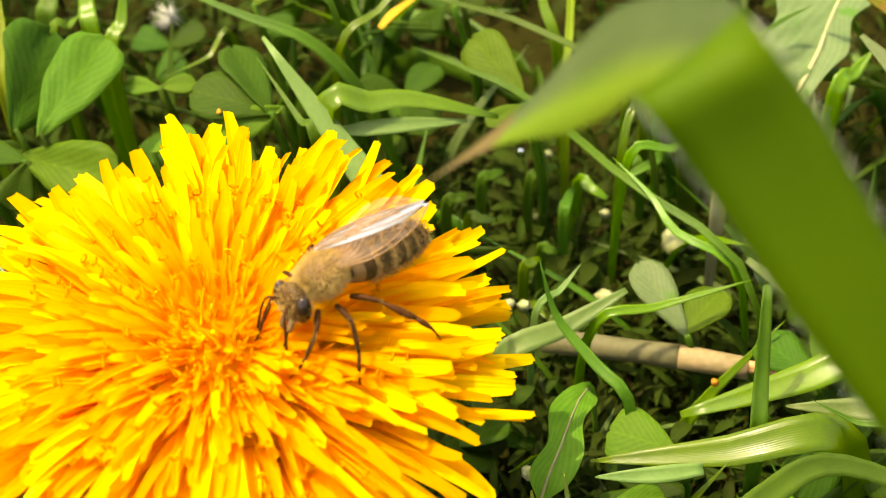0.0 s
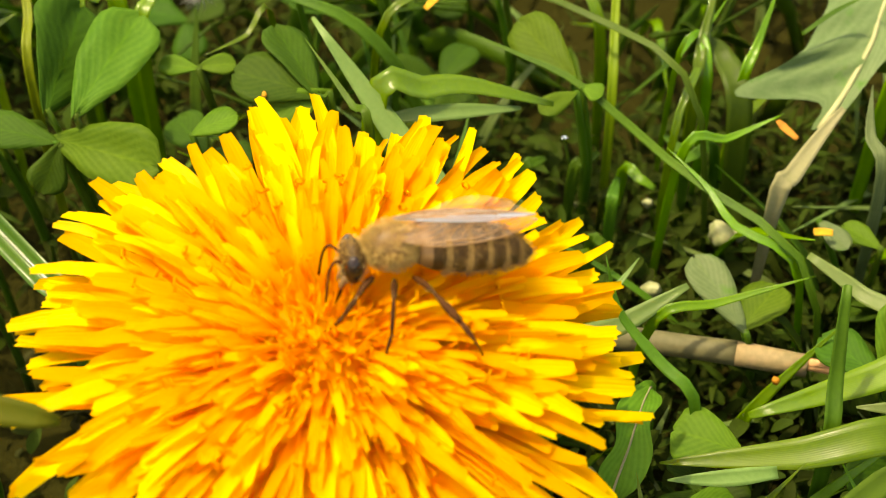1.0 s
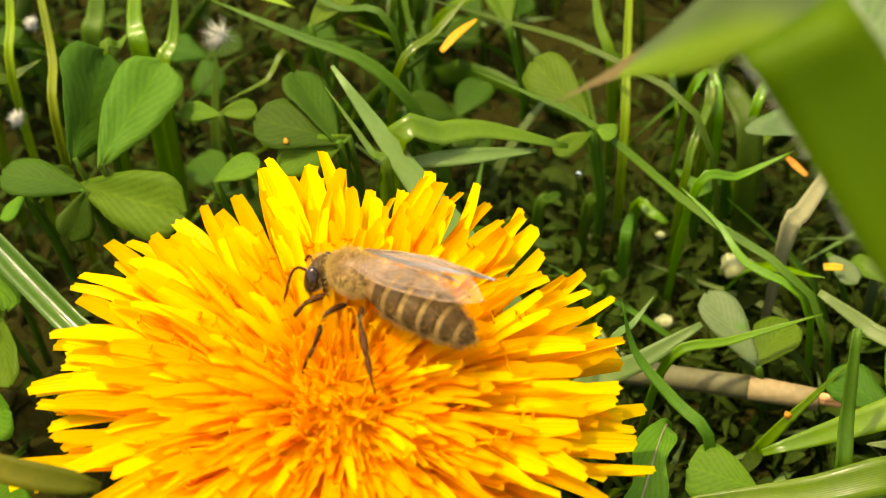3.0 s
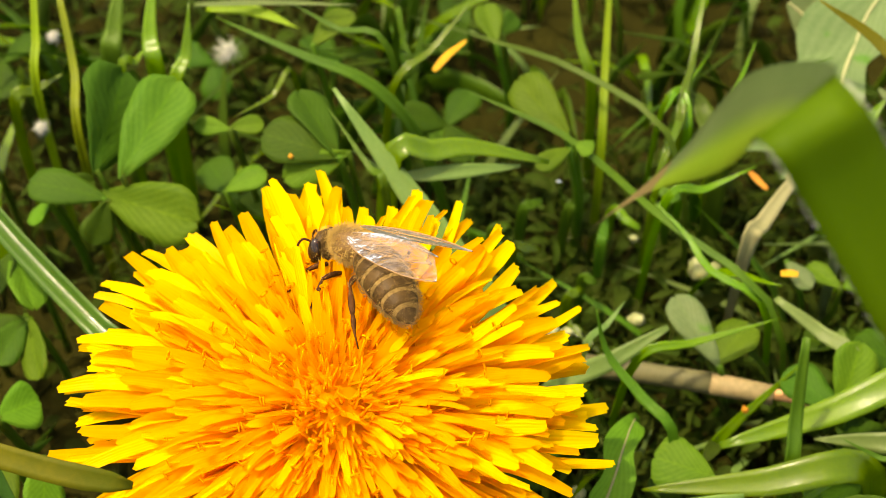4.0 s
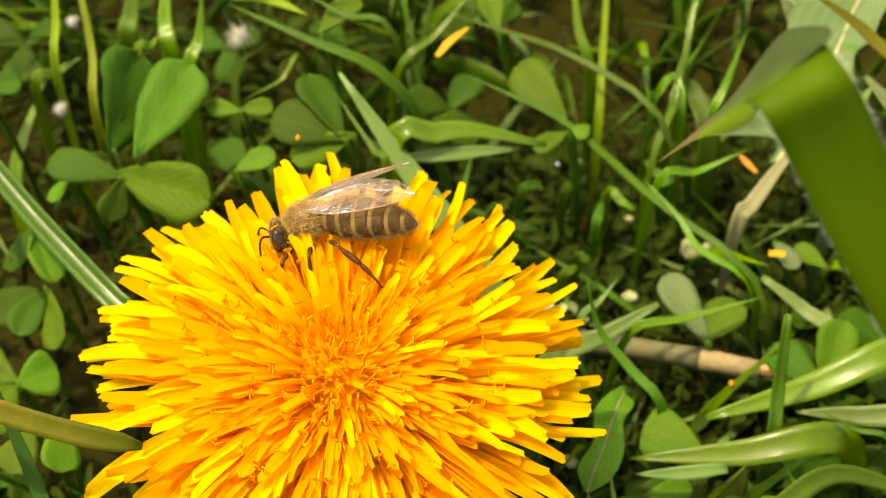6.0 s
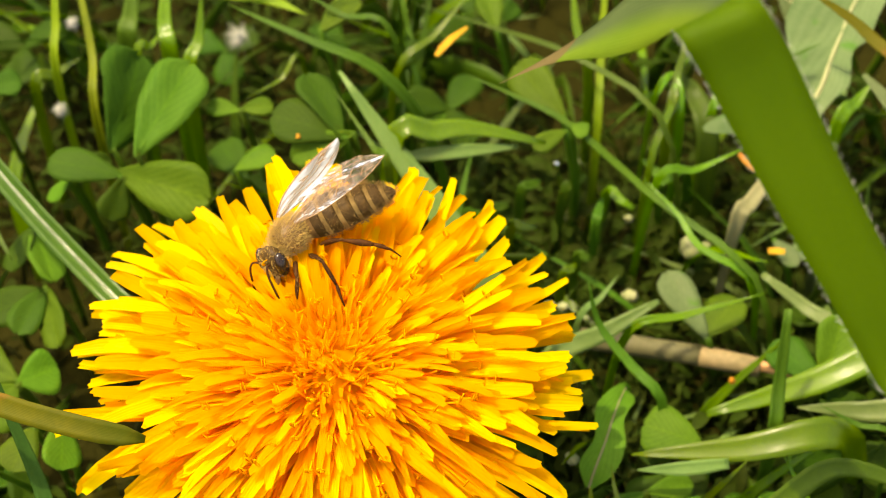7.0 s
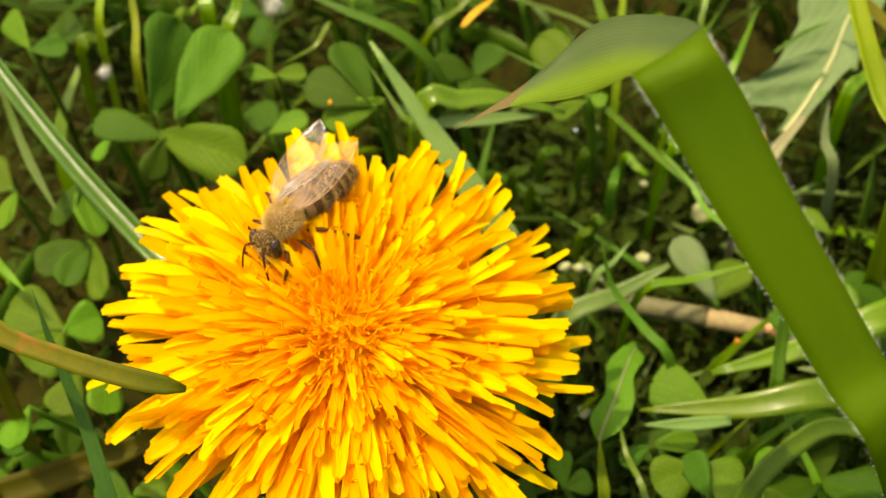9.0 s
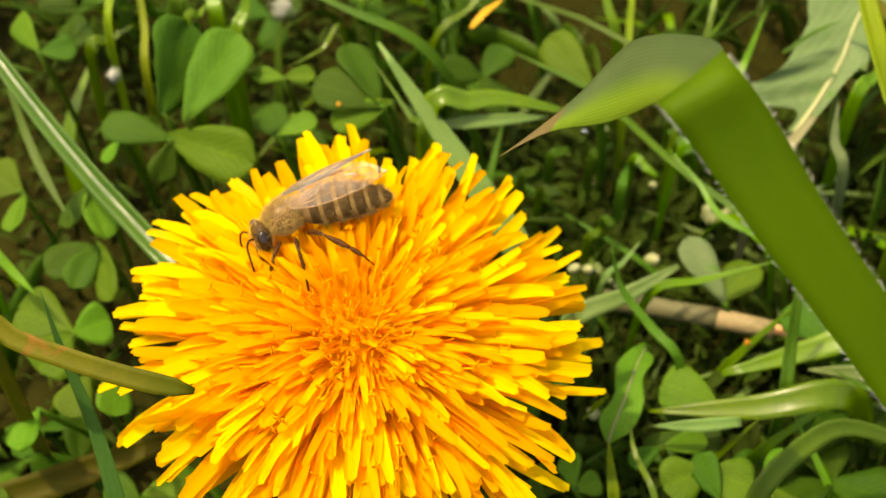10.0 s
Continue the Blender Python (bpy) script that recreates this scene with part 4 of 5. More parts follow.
# ---- foreground blade that sways ----
def bent_blade():
    pts = [(4.69, -1.30, -0.10), (4.49, -1.40, 2.75), (3.79, -1.50, 5.21), (3.44, -1.30, 5.57), (3.08, -1.08, 5.95), (2.66, -0.83, 6.39), (2.27, -0.56, 6.81), (2.06, -0.45, 7.02), (1.96, -0.14, 6.75), (1.72, 0.10, 6.38), (1.49, 0.19, 6.09), (1.20, 0.13, 5.82), (0.83, -0.05, 5.58)]
    sides = [Vector((0.12, 0.11, 0.03)), Vector((0.14, 0.12, 0.03)), Vector((0.14, 0.12, 0.03)), Vector((0.14, 0.13, 0.03)), Vector((0.15, 0.13, 0.03)), Vector((0.17, 0.13, 0.03)), Vector((0.18, 0.14, 0.04)), Vector((0.18, 0.14, 0.04)), Vector((0.14, 0.23, 0.03)), Vector((0.04, 0.26, 0.06)), Vector((0.05, 0.26, 0.06)), Vector((0.07, 0.19, 0.01)), Vector((0.02, 0.11, -0.05))]
    foot = Vector((4.69, -1.30, -0.10))
    n = 48
    line = spline([Vector(p) - foot for p in pts], n)
    side = spline(sides, n)
    v, f, uv = ribbon(line, 1.0, (0.0, -0.6, 0.8), 0.05, (1, 1), 4, 0.0, [s for s in side])
    # the width follows the given side vectors
    row = 5
    for k in range(n + 1):
        s = k / n
        w = side[k].length * (1.0 if s < 0.8 else max(0.06, 1 - ((s - 0.8) / 0.2) ** 1.6))
        for j in range(row):
            for off in (0, (n + 1) * row):
                i = k * row + j + off
                v[i] = line[k] + (v[i] - line[k]) * (w / 0.5)
    cut = 30                                  # the row along which it is folded
    full = (n + 1) * row
    hinge = (v[cut * row] + v[cut * row + 4]) / 2
    axis = (v[cut * row + 4] - v[cut * row]).normalized()
    out = v[(cut + 3) * row + 2] - v[cut * row + 2]
    out = (out - axis * out.dot(axis)).normalized()
    low = [q for q in f if min(i % full for i in q) // row < cut]
    high = [q for q in f if min(i % full for i in q) // row >= cut]
    ob = new("grass_blade", mesh("grass_blade", v, low, M["front"], uv))
    ob.matrix_world = at(*foot)
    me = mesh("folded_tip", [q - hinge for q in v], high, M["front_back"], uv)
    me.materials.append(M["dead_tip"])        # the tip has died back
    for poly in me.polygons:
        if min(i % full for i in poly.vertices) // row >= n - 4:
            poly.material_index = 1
    tip = part("folded_tip", me, ob, "hanging blade tip, underside up with painted grey sky sheen, browned end")
    rnd = random.Random(6)
    hv, hf = [], []
    for _ in range(620):
        k = rnd.randrange(2, cut - 1)
        j = rnd.choice((0, row - 1, row - 1))
        p = v[k * row + j].lerp(v[(k + 1) * row + j], rnd.random())
        side_way = (v[k * row + j] - line[k]).normalized()
        d = (side_way + (line[k + 1] - line[k]).normalized() * 0.8 + Vector([rnd.uniform(-0.3, 0.3) for _ in range(3)])).normalized()
        w = d.orthogonal().normalized() * 0.0012
        o = len(hv)
        hv += [p + w, p - w, p + d * rnd.uniform(0.018, 0.044)]
        hf.append((o, o + 1, o + 2))
    part("edge_hairs", mesh("edge_hairs", hv, hf, M["fuzz"]), ob, "fine pale hairs along the edge")
    rib = [q - Vector((0.0, -0.6, 0.8)) * 0.020 for q in line[:cut]]
    part("midrib", mesh("midrib", *tube(rib, [0.012 * (1 - k / n) + 0.004 for k in range(len(rib))], 6)[:2], M["front"]), ob)
    tagged(ob, "broad green grass blade folded over near its tip", "grass blade", "grass blades of the lawn")
    return ob, tip, hinge, axis, axis.cross(out)


FRONT_BLADE, BLADE_TIP, HINGE, HINGE_AXIS, HINGE_UP = bent_blade()


def tip_pose(swing, turn):
    """The folded tip on its fold: swung about the fold line and turned in its own plane, in degrees."""
    m = Matrix.Rotation(radians(swing), 4, HINGE_AXIS) @ Matrix.Rotation(radians(turn), 4, HINGE_UP)
    return Matrix.Translation(HINGE * CM) @ m


# ---- lawn filler ----
def clear_of(x, y):
    """True where nothing may stand up between the viewer and the flower."""
    return x * x + (y + 0.2) ** 2 < 2.6 ** 2 or (abs(x - 0.5) < 5.5 and y < 1.2)


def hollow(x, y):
    """Bare soil between the tufts; its shade is in the soil colour."""
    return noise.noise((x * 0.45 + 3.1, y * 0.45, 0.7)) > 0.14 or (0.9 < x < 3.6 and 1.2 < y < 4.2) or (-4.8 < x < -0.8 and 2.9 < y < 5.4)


def lawn():
    rnd = random.Random(5)
    verts, faces, uvs = [], [], []
    for _ in range(1700):
        x, y = rnd.uniform(-9, 10), rnd.uniform(-7, 15)
        low = clear_of(x, y)
        h = rnd.uniform(0.5, 1.3) if low else rnd.uniform(0.7, 2.2)
        if x * x + y * y < 0.3 or hollow(x, y):
            continue
        a = rnd.uniform(0, 6.3)
        lean = rnd.uniform(0.3, 1.3) * h
        d = Vector((math.cos(a), math.sin(a), 0))
        p = Vector((x, y, -0.1))
        line = spline([p, p + Vector((0, 0, h * 0.6)) + d * lean * 0.35, p + Vector((0, 0, h * rnd.uniform(0.6, 1.0))) + d * lean], 6)
        v, f, uv = ribbon(line, rnd.uniform(0.10, 0.26), (d.y * 0.6 + 0.1, -d.x * 0.6 - 0.3, 0.5), 0.3, (0.7, 0.0), 2, 0.0, thick=0.01, seed=rnd.random())
        o = len(verts)
        verts += v
        uvs += uv
        faces += [tuple(i + o for i in q) for q in f]
    ob = new("lawn_grass", mesh("lawn_grass", verts, faces, M["lawn"], uvs))
    tagged(ob, "short green lawn grass growing from dark soil", "grass", kind="stuff")


lawn()


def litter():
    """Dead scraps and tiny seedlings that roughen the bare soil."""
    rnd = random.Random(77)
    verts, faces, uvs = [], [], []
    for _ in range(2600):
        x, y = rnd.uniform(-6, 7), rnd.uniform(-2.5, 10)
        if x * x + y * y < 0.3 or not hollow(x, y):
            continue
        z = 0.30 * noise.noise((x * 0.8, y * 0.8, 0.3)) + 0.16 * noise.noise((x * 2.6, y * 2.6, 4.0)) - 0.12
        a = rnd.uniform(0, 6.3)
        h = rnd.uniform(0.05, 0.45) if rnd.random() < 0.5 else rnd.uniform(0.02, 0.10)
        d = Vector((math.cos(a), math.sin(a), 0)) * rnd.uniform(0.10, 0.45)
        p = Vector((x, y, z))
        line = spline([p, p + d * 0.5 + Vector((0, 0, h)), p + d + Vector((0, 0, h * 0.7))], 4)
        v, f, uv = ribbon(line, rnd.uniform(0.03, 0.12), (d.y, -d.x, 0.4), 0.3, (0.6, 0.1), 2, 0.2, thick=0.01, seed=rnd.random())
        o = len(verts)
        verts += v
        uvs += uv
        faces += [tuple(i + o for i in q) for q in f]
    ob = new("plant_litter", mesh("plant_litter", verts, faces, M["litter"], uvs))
    tagged(ob, "plant scraps on bare soil, shade of the gaps in their dark colour", "plant litter", kind="stuff")


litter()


def low_clover():
    """Low clover leaves that cover the soil, each one a thing."""
    rnd = random.Random(14)
    protos = []
    for k in range(6):
        size, a0 = rnd.uniform(0.36, 0.62), rnd.uniform(0, 6.3)
        ls = []
        for j in range(3):
            a = a0 + j * 2.09 + rnd.uniform(-0.2, 0.2)
            d = Vector((math.cos(a), math.sin(a), rnd.uniform(-0.2, 0.3))).normalized()
            ls.append(((0, 0, 1.0), tuple(Vector((0, 0, 1.0)) + d * size), size * rnd.uniform(0.8, 0.98), "lawn_clover", (rnd.uniform(-0.4, 0.4), rnd.uniform(-0.4, 0.2), 0.95)))
        protos.append(clover(ls, (0.05, 0.05, -0.1), "low dark green clover leaf covering the soil"))
        protos[-1].matrix_world = at(-5.2 - 0.6 * k, 6.2 + 0.3 * k, -0.25, 0, 0, 60 * k)
    for _ in range(170):
        x, y = rnd.uniform(-7, 8), rnd.uniform(-4.5, 12)
        if x * x + y * y < 0.5 or hollow(x, y):
            continue
        top = rnd.uniform(0.5, 1.0) if clear_of(x, y) else rnd.uniform(0.5, 1.5)
        copy_thing(rnd.choice(protos), at(x, y, top - 1.1, rnd.uniform(-25, 25), rnd.uniform(-25, 25), rnd.uniform(0, 360)))


low_clover()


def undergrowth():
    """Small leaves, shade painted into their dark green, that close the ground between the tufts."""
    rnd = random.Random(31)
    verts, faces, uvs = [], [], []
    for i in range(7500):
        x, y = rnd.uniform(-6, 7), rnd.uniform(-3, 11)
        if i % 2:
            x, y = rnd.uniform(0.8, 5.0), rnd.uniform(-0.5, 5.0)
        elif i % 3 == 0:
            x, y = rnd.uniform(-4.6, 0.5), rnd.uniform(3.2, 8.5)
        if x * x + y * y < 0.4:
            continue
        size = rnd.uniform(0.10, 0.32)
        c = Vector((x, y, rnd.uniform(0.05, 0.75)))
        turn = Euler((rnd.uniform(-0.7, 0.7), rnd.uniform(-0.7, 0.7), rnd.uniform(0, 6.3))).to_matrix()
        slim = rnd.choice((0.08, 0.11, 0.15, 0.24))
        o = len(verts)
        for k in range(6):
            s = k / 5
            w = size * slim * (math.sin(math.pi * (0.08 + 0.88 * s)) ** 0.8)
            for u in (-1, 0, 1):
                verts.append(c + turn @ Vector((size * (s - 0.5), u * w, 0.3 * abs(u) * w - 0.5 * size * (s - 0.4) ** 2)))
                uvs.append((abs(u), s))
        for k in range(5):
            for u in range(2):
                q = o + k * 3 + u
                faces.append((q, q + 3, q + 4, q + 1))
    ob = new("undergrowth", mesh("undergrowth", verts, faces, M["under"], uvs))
    tagged(ob, "low leaves covering the soil, shade of the gaps in their dark green", "undergrowth", kind="stuff")


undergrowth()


def scatter():
    """Clover leaves and grass blades of the near lawn, each one a thing."""
    rnd = random.Random(21)
    protos = []
    for k in range(6):
        h = rnd.uniform(0.9, 1.7)
        size = rnd.uniform(0.42, 0.68)
        ls = []
        a0 = rnd.uniform(0, 6.3)
        for j in range(3):
            a = a0 + j * 2.09 + rnd.uniform(-0.25, 0.25)
            d = Vector((math.cos(a), math.sin(a), rnd.uniform(-0.15, 0.35))).normalized()
            tip = Vector((0, 0, h)) + d * size
            ls.append(((0, 0, h), tuple(tip), size * rnd.uniform(0.78, 0.98), "clover_mid" if k % 3 else "clover_dark", (rnd.uniform(-0.3, 0.3), -0.3, 0.95)))
        protos.append(clover(ls, (0.05, 0.05, -0.1), "three-part green clover leaf in the short lawn"))
        protos[-1].matrix_world = at(5.5 + k * 0.7, 7.5, -0.1, 0, 0, k * 40)
    for i in range(28):
        x, y = rnd.uniform(-5.2, 3.0) if i % 4 else rnd.uniform(1.0, 7.0), rnd.uniform(1.6, 8.5)
        if i < 14:
            x, y = rnd.choice((-1, 1)) * rnd.uniform(2.4, 4.6), rnd.uniform(-3.0, 1.6)
        if 0.6 < x < 4.5 and y < 6.5 or i >= 14 and hollow(x, y):
            continue
        copy_thing(protos[rnd.randrange(6)], at(x, y, rnd.uniform(-0.7, -0.05) - (0.4 if i < 14 else 0), rnd.uniform(-16, 16), rnd.uniform(-16, 16), rnd.uniform(0, 360)))
    blades = []
    for k in range(8):
        h, lean = rnd.uniform(1.0, 2.2), rnd.uniform(0.3, 1.6)
        blades.append(grass([(0, 0, 0), (lean * 0.25, 0.05, h * 0.6), (lean, rnd.uniform(-0.2, 0.2), h * rnd.uniform(0.75, 1.0))], rnd.uniform(0.07, 0.17),
                            ("grass", "grass", "grass_dark", "grass_blue")[k % 4], "narrow green grass blade in the short lawn", facing=(-0.6, -0.3, 0.7), seed=k))
        blades[-1].matrix_world = at(6 + k * 0.4, 6.5, -0.1, 0, 0, k * 50)
    for i in range(170):
        x, y = rnd.uniform(-0.5, 7.2) if i % 4 else rnd.uniform(-5.5, 1.0), rnd.uniform(2.0, 9.0)
        if i < 35:
            x, y = rnd.uniform(2.2, 5.5), rnd.uniform(-2.0, 2.0)
        elif hollow(x, y) and i % 3:
            continue
        copy_thing(blades[rnd.randrange(8)], at(x, y, -0.12 - (0.35 if i < 35 else 0), rnd.uniform(-20, 20), rnd.uniform(-20, 20), rnd.uniform(0, 360)))


scatter()


# ---- dandelion ----
TOP = 3.6


def floret_data(u, seed):
    """One strap-shaped floret from its foot, leaning out along +x; u: 0 at the flower's middle, 1 at its rim."""
    rnd = random.Random(seed)
    reach = 2.08 * u + rnd.choice((-0.38, -0.20, -0.06, 0.06, 0.17)) * min(1, u * 2) + rnd.uniform(-0.04, 0.04)
    height = 0.90 - 0.165 * reach * reach + rnd.uniform(-0.06, 0.12) + (0.08 if 0.25 < u < 0.7 else 0)
    width = (0.032 + 0.104 * min(1, max(0.0, u - 0.12) * 1.5)) * rnd.uniform(0.68, 1.22)
    rolled = u > 0.35 and rnd.random() < 0.25
    width *= 0.58 if rolled else 0.94
    dx, dz = reach - 0.36 * u, height - 0.05
    lift = math.degrees(math.atan2(dz, dx))
    rest = -math.degrees(math.atan(0.33 * reach)) + rnd.uniform(4, 26)      # the tips lie along the dome, a little raised
    arc = max(12.0, min(lift - rest, 102 - lift, 58.0))
    length = math.hypot(dx, dz) * radians(arc) / math.sin(radians(arc))
    start, end = lift + arc, lift - arc
    nl, na = 9, 4
    x = z = 0.0
    verts, uvs, faces = [], [], []
    sway = rnd.uniform(-0.22, 0.22)
    trough = rnd.uniform(0.9, 1.4) if rolled else rnd.uniform(0.05, 0.6)
    twist = rnd.uniform(-0.35, 0.35)
    teeth = [rnd.uniform(-0.008, 0.008) - 0.026 * (abs(j - 2) / 2) ** 2 + (0.007 if j % 2 == 0 else -0.005) for j in range(na + 1)]
    for k in range(nl + 1):
        s = k / nl
        e = radians(start + (end - start) * (k - 0.5) / nl)
        if k:
            x += math.cos(e) * length / nl
            z += math.sin(e) * length / nl
        w = 0.5 * width * (0.35 + 0.65 * min(1, s / 0.55)) * (1 - 0.34 * (max(0, s - 0.76) / 0.24) ** 2)
        for j in range(na + 1):
            v = j / na * 2 - 1
            h = trough * w * v * v + (0.06 * w if j in (1, 3) else 0)
            tw = twist * s
            dy = v * w * math.cos(tw)
            dh = h + v * w * math.sin(tw)
            ex = teeth[j] if k == nl else 0
            verts.append((x - math.sin(e) * dh + math.cos(e) * ex, dy + sway * s * s * length, z + math.cos(e) * dh + math.sin(e) * ex))
            uvs.append((j / na, s))
    row = na + 1
    for k in range(nl):
        for j in range(na):
            a = k * row + j
            faces.append((a, a + 1, a + row + 1, a + row))
    return verts, faces, uvs


def floret_mesh(u, seed):
    v, f, uv = floret_data(u, seed)
    return mesh("floret", v, f, M["petal_inner"] if u < 0.42 else M["petal"], uv)


def style_mesh(u, seed):
    """A thread-like style with its two tips curled apart."""
    rnd = random.Random(seed)
    h = 0.55 + 0.25 * rnd.random()
    lean = radians(14 + 55 * u)
    bend = rnd.uniform(-0.12, 0.12)
    d = Vector((math.sin(lean), 0, math.cos(lean)))
    line = spline([(0, 0, 0), d * h * 0.5 + Vector((0, bend * 0.5, 0.05)), d * h + Vector((0, bend, 0))], 5)
    v, f, uv = tube(line, 0.009, 4)
    for s in (-1, 1):
        p = line[-1]
        r = 0.028
        curl = [p + Vector((0.01, s * r * math.sin(a), r * (1 - math.cos(a)))) for a in (0, 0.7, 1.5, 2.3, 3.1)]
        v2, f2, uv2 = tube(curl, [0.008, 0.008, 0.007, 0.006, 0.004], 4)
        o = len(v)
        v, uv = v + v2, uv + uv2
        f = f + [tuple(i + o for i in q) for q in f2]
    return mesh("style", v, f, M["style"], uv)


def dandelion():
    t = thing("dandelion", 0, 0, 0, "open yellow dandelion flower on a hollow green stalk", "flower")
    line = spline([(0.25, 0.15, -0.15), (0.12, 0.1, 1.2), (-0.06, 0.18, TOP - 1.25)], 12)
    part("stalk", mesh("stalk", *tube(line, 0.17, 14)[:2], M["stalk"]), t, "pale green hollow stalk")
    tilt = Matrix.Translation(Vector((-0.07, 0.24, TOP - 0.95)) * CM) @ Euler((radians(10), radians(4), 0)).to_matrix().to_4x4()
    v, f = ball(0, 0, 0, 0.40, 0.42, 0.42, 8, 18)
    v = [Vector((q.y, q.z, q.x * 0.75 - 0.28)) for q in v]
    ob = part("receptacle", mesh("receptacle", v, f, M["stalk"]), t, "green cup under the petals")
    ob.matrix_basis = tilt
    rnd = random.Random(11)
    for k in range(16):
        a = 2 * math.pi * k / 16
        d = Vector((math.cos(a), math.sin(a), 0))
        pts = spline([d * 0.36 + Vector((0, 0, -0.35)), d * 0.55 + Vector((0, 0, -0.25)), d * 0.85 + Vector((0, 0, -0.5 - 0.2 * rnd.random()))], 6)
        vv, ff, uv = ribbon(pts, 0.2, (0, 0, 1), 0.2, (0.9, 0.0), 2)
        ob = part("bract", mesh("bract", vv, ff, M["grass_dark"], uv), t)
        ob.matrix_basis = tilt
    rnd = random.Random(2)
    count, classes = 298, 24
    pool = {c: [floret_mesh((c + 0.5) / classes, c * 10 + k) for k in range(4)] for c in range(classes)}
    for i in range(count):
        u = ((i + 0.5) / count) ** 0.52
        c = min(classes - 1, int(u * classes))
        a = i * 2.39996 + rnd.uniform(-0.2, 0.2)
        ob = part("floret", pool[c][rnd.randrange(4)], t)
        r = 0.36 * u
        foot = Vector((r * math.cos(a), r * math.sin(a), 0.02 + 0.10 * (1 - u)))
        ob.matrix_basis = tilt @ Matrix.Translation(foot * CM) @ Euler((rnd.uniform(-0.14, 0.14), rnd.uniform(-0.10, 0.10), a)).to_matrix().to_4x4()
    # close-packed young florets between and under the open ones
    vs, fs, us = [], [], []
    v, f = ball(0, 0, 0, 0.40, 0.85, 0.85, 10, 28)
    vs += [Vector((q.y, q.z, q.x + 0.46)) for q in v]
    us += [(0.5, 0.3)] * len(v)
    fs += f
    for i in range(940):
        u = ((i + 0.5) / 760) ** 0.72 if i < 760 else 0.30 * ((i - 759.5) / 180) ** 0.5
        v, f, uv = floret_data(u * 0.84, 5000 + i)
        a = i * 2.39996 + 1.1 + rnd.uniform(-0.2, 0.2)
        m = Matrix.Translation(Vector((0.36 * u * math.cos(a), 0.36 * u * math.sin(a), -0.02 + 0.06 * (1 - u)))) @ Euler((rnd.uniform(-0.12, 0.12), rnd.uniform(-0.1, 0.1), a)).to_matrix().to_4x4()
        o = len(vs)
        vs += [m @ Vector(q) for q in v]
        us += uv
        fs += [tuple(k + o for k in q) for q in f]
    for i in range(320):
        u = 0.62 * ((i + 0.5) / 320) ** 0.6
        a = i * 2.39996 + rnd.uniform(-0.3, 0.3)
        lean = 0.15 + 1.0 * u + rnd.uniform(-0.15, 0.15)
        h = rnd.uniform(0.30, 0.48)
        d = Vector((math.sin(lean) * math.cos(a), math.sin(lean) * math.sin(a), math.cos(lean)))
        w = Vector((rnd.uniform(-0.06, 0.06), rnd.uniform(-0.06, 0.06), 0.02))
        p = Vector((0.9 * u * math.cos(a), 0.9 * u * math.sin(a), 0.62 - 0.30 * u * u))
        v, f, uv = tube(spline([p, p + d * h * 0.5 + w, p + d * h], 5), [0.013, 0.013, 0.012, 0.011, 0.009, 0.006], 4)
        o = len(vs)
        vs += v
        us += [(0.5, 0.75 + 0.25 * q[1]) for q in uv]
        fs += [tuple(k + o for k in q) for q in f]
    ob = part("floret_bed", mesh("floret_bed", vs, fs, M["petal_inner"], us), t, "dense orange-yellow young florets")
    ob.matrix_basis = tilt
    ob["kind"] = "stuff"
    spool = [[style_mesh(c / 6, 900 + c * 10 + k) for k in range(4)] for c in range(6)]
    for i in range(150):
        u = 0.12 + 0.72 * ((i + 0.5) / 150) ** 0.7
        a = i * 2.39996 * 1.7 + rnd.uniform(-0.2, 0.2)
        ob = part("style", spool[min(5, int(u * 6))][rnd.randrange(4)], t)
        r = 0.36 * u + 0.40 * u
        foot = Vector((r * math.cos(a), r * math.sin(a), 0.26 + 0.18 * (1 - u)))
        ob.matrix_basis = tilt @ Matrix.Translation(foot * CM) @ Euler((rnd.uniform(-0.2, 0.2), rnd.uniform(-0.2, 0.2), a)).to_matrix().to_4x4()
    return t


DANDELION = dandelion()


# ---- bee ----
def wing_mesh(length, width):
    """A wing film along -x with a bowed front edge, slightly rippled."""
    verts, faces = [], []
    nl, na = 14, 5
    for k in range(nl + 1):
        s = k / nl
        front = width * 0.42 * math.sin(math.pi * min(1, s * 0.97 + 0.03) ** 0.75) ** 0.6
        back = -width * 0.62 * math.sin(math.pi * min(1, s * 0.97 + 0.03) ** 1.25) ** 0.8
        for j in range(na + 1):
            v = j / na
            y = front + (back - front) * v
            verts.append(Vector((-length * s, y, 0.006 * math.sin(v * 9 + s * 5) + 0.03 * s * (1 - s) * 2)))
    row = na + 1
    for k in range(nl):
        for j in range(na):
            a = k * row + j
            faces.append((a, a + 1, a + row + 1, a + row))
    return verts, faces, row, nl


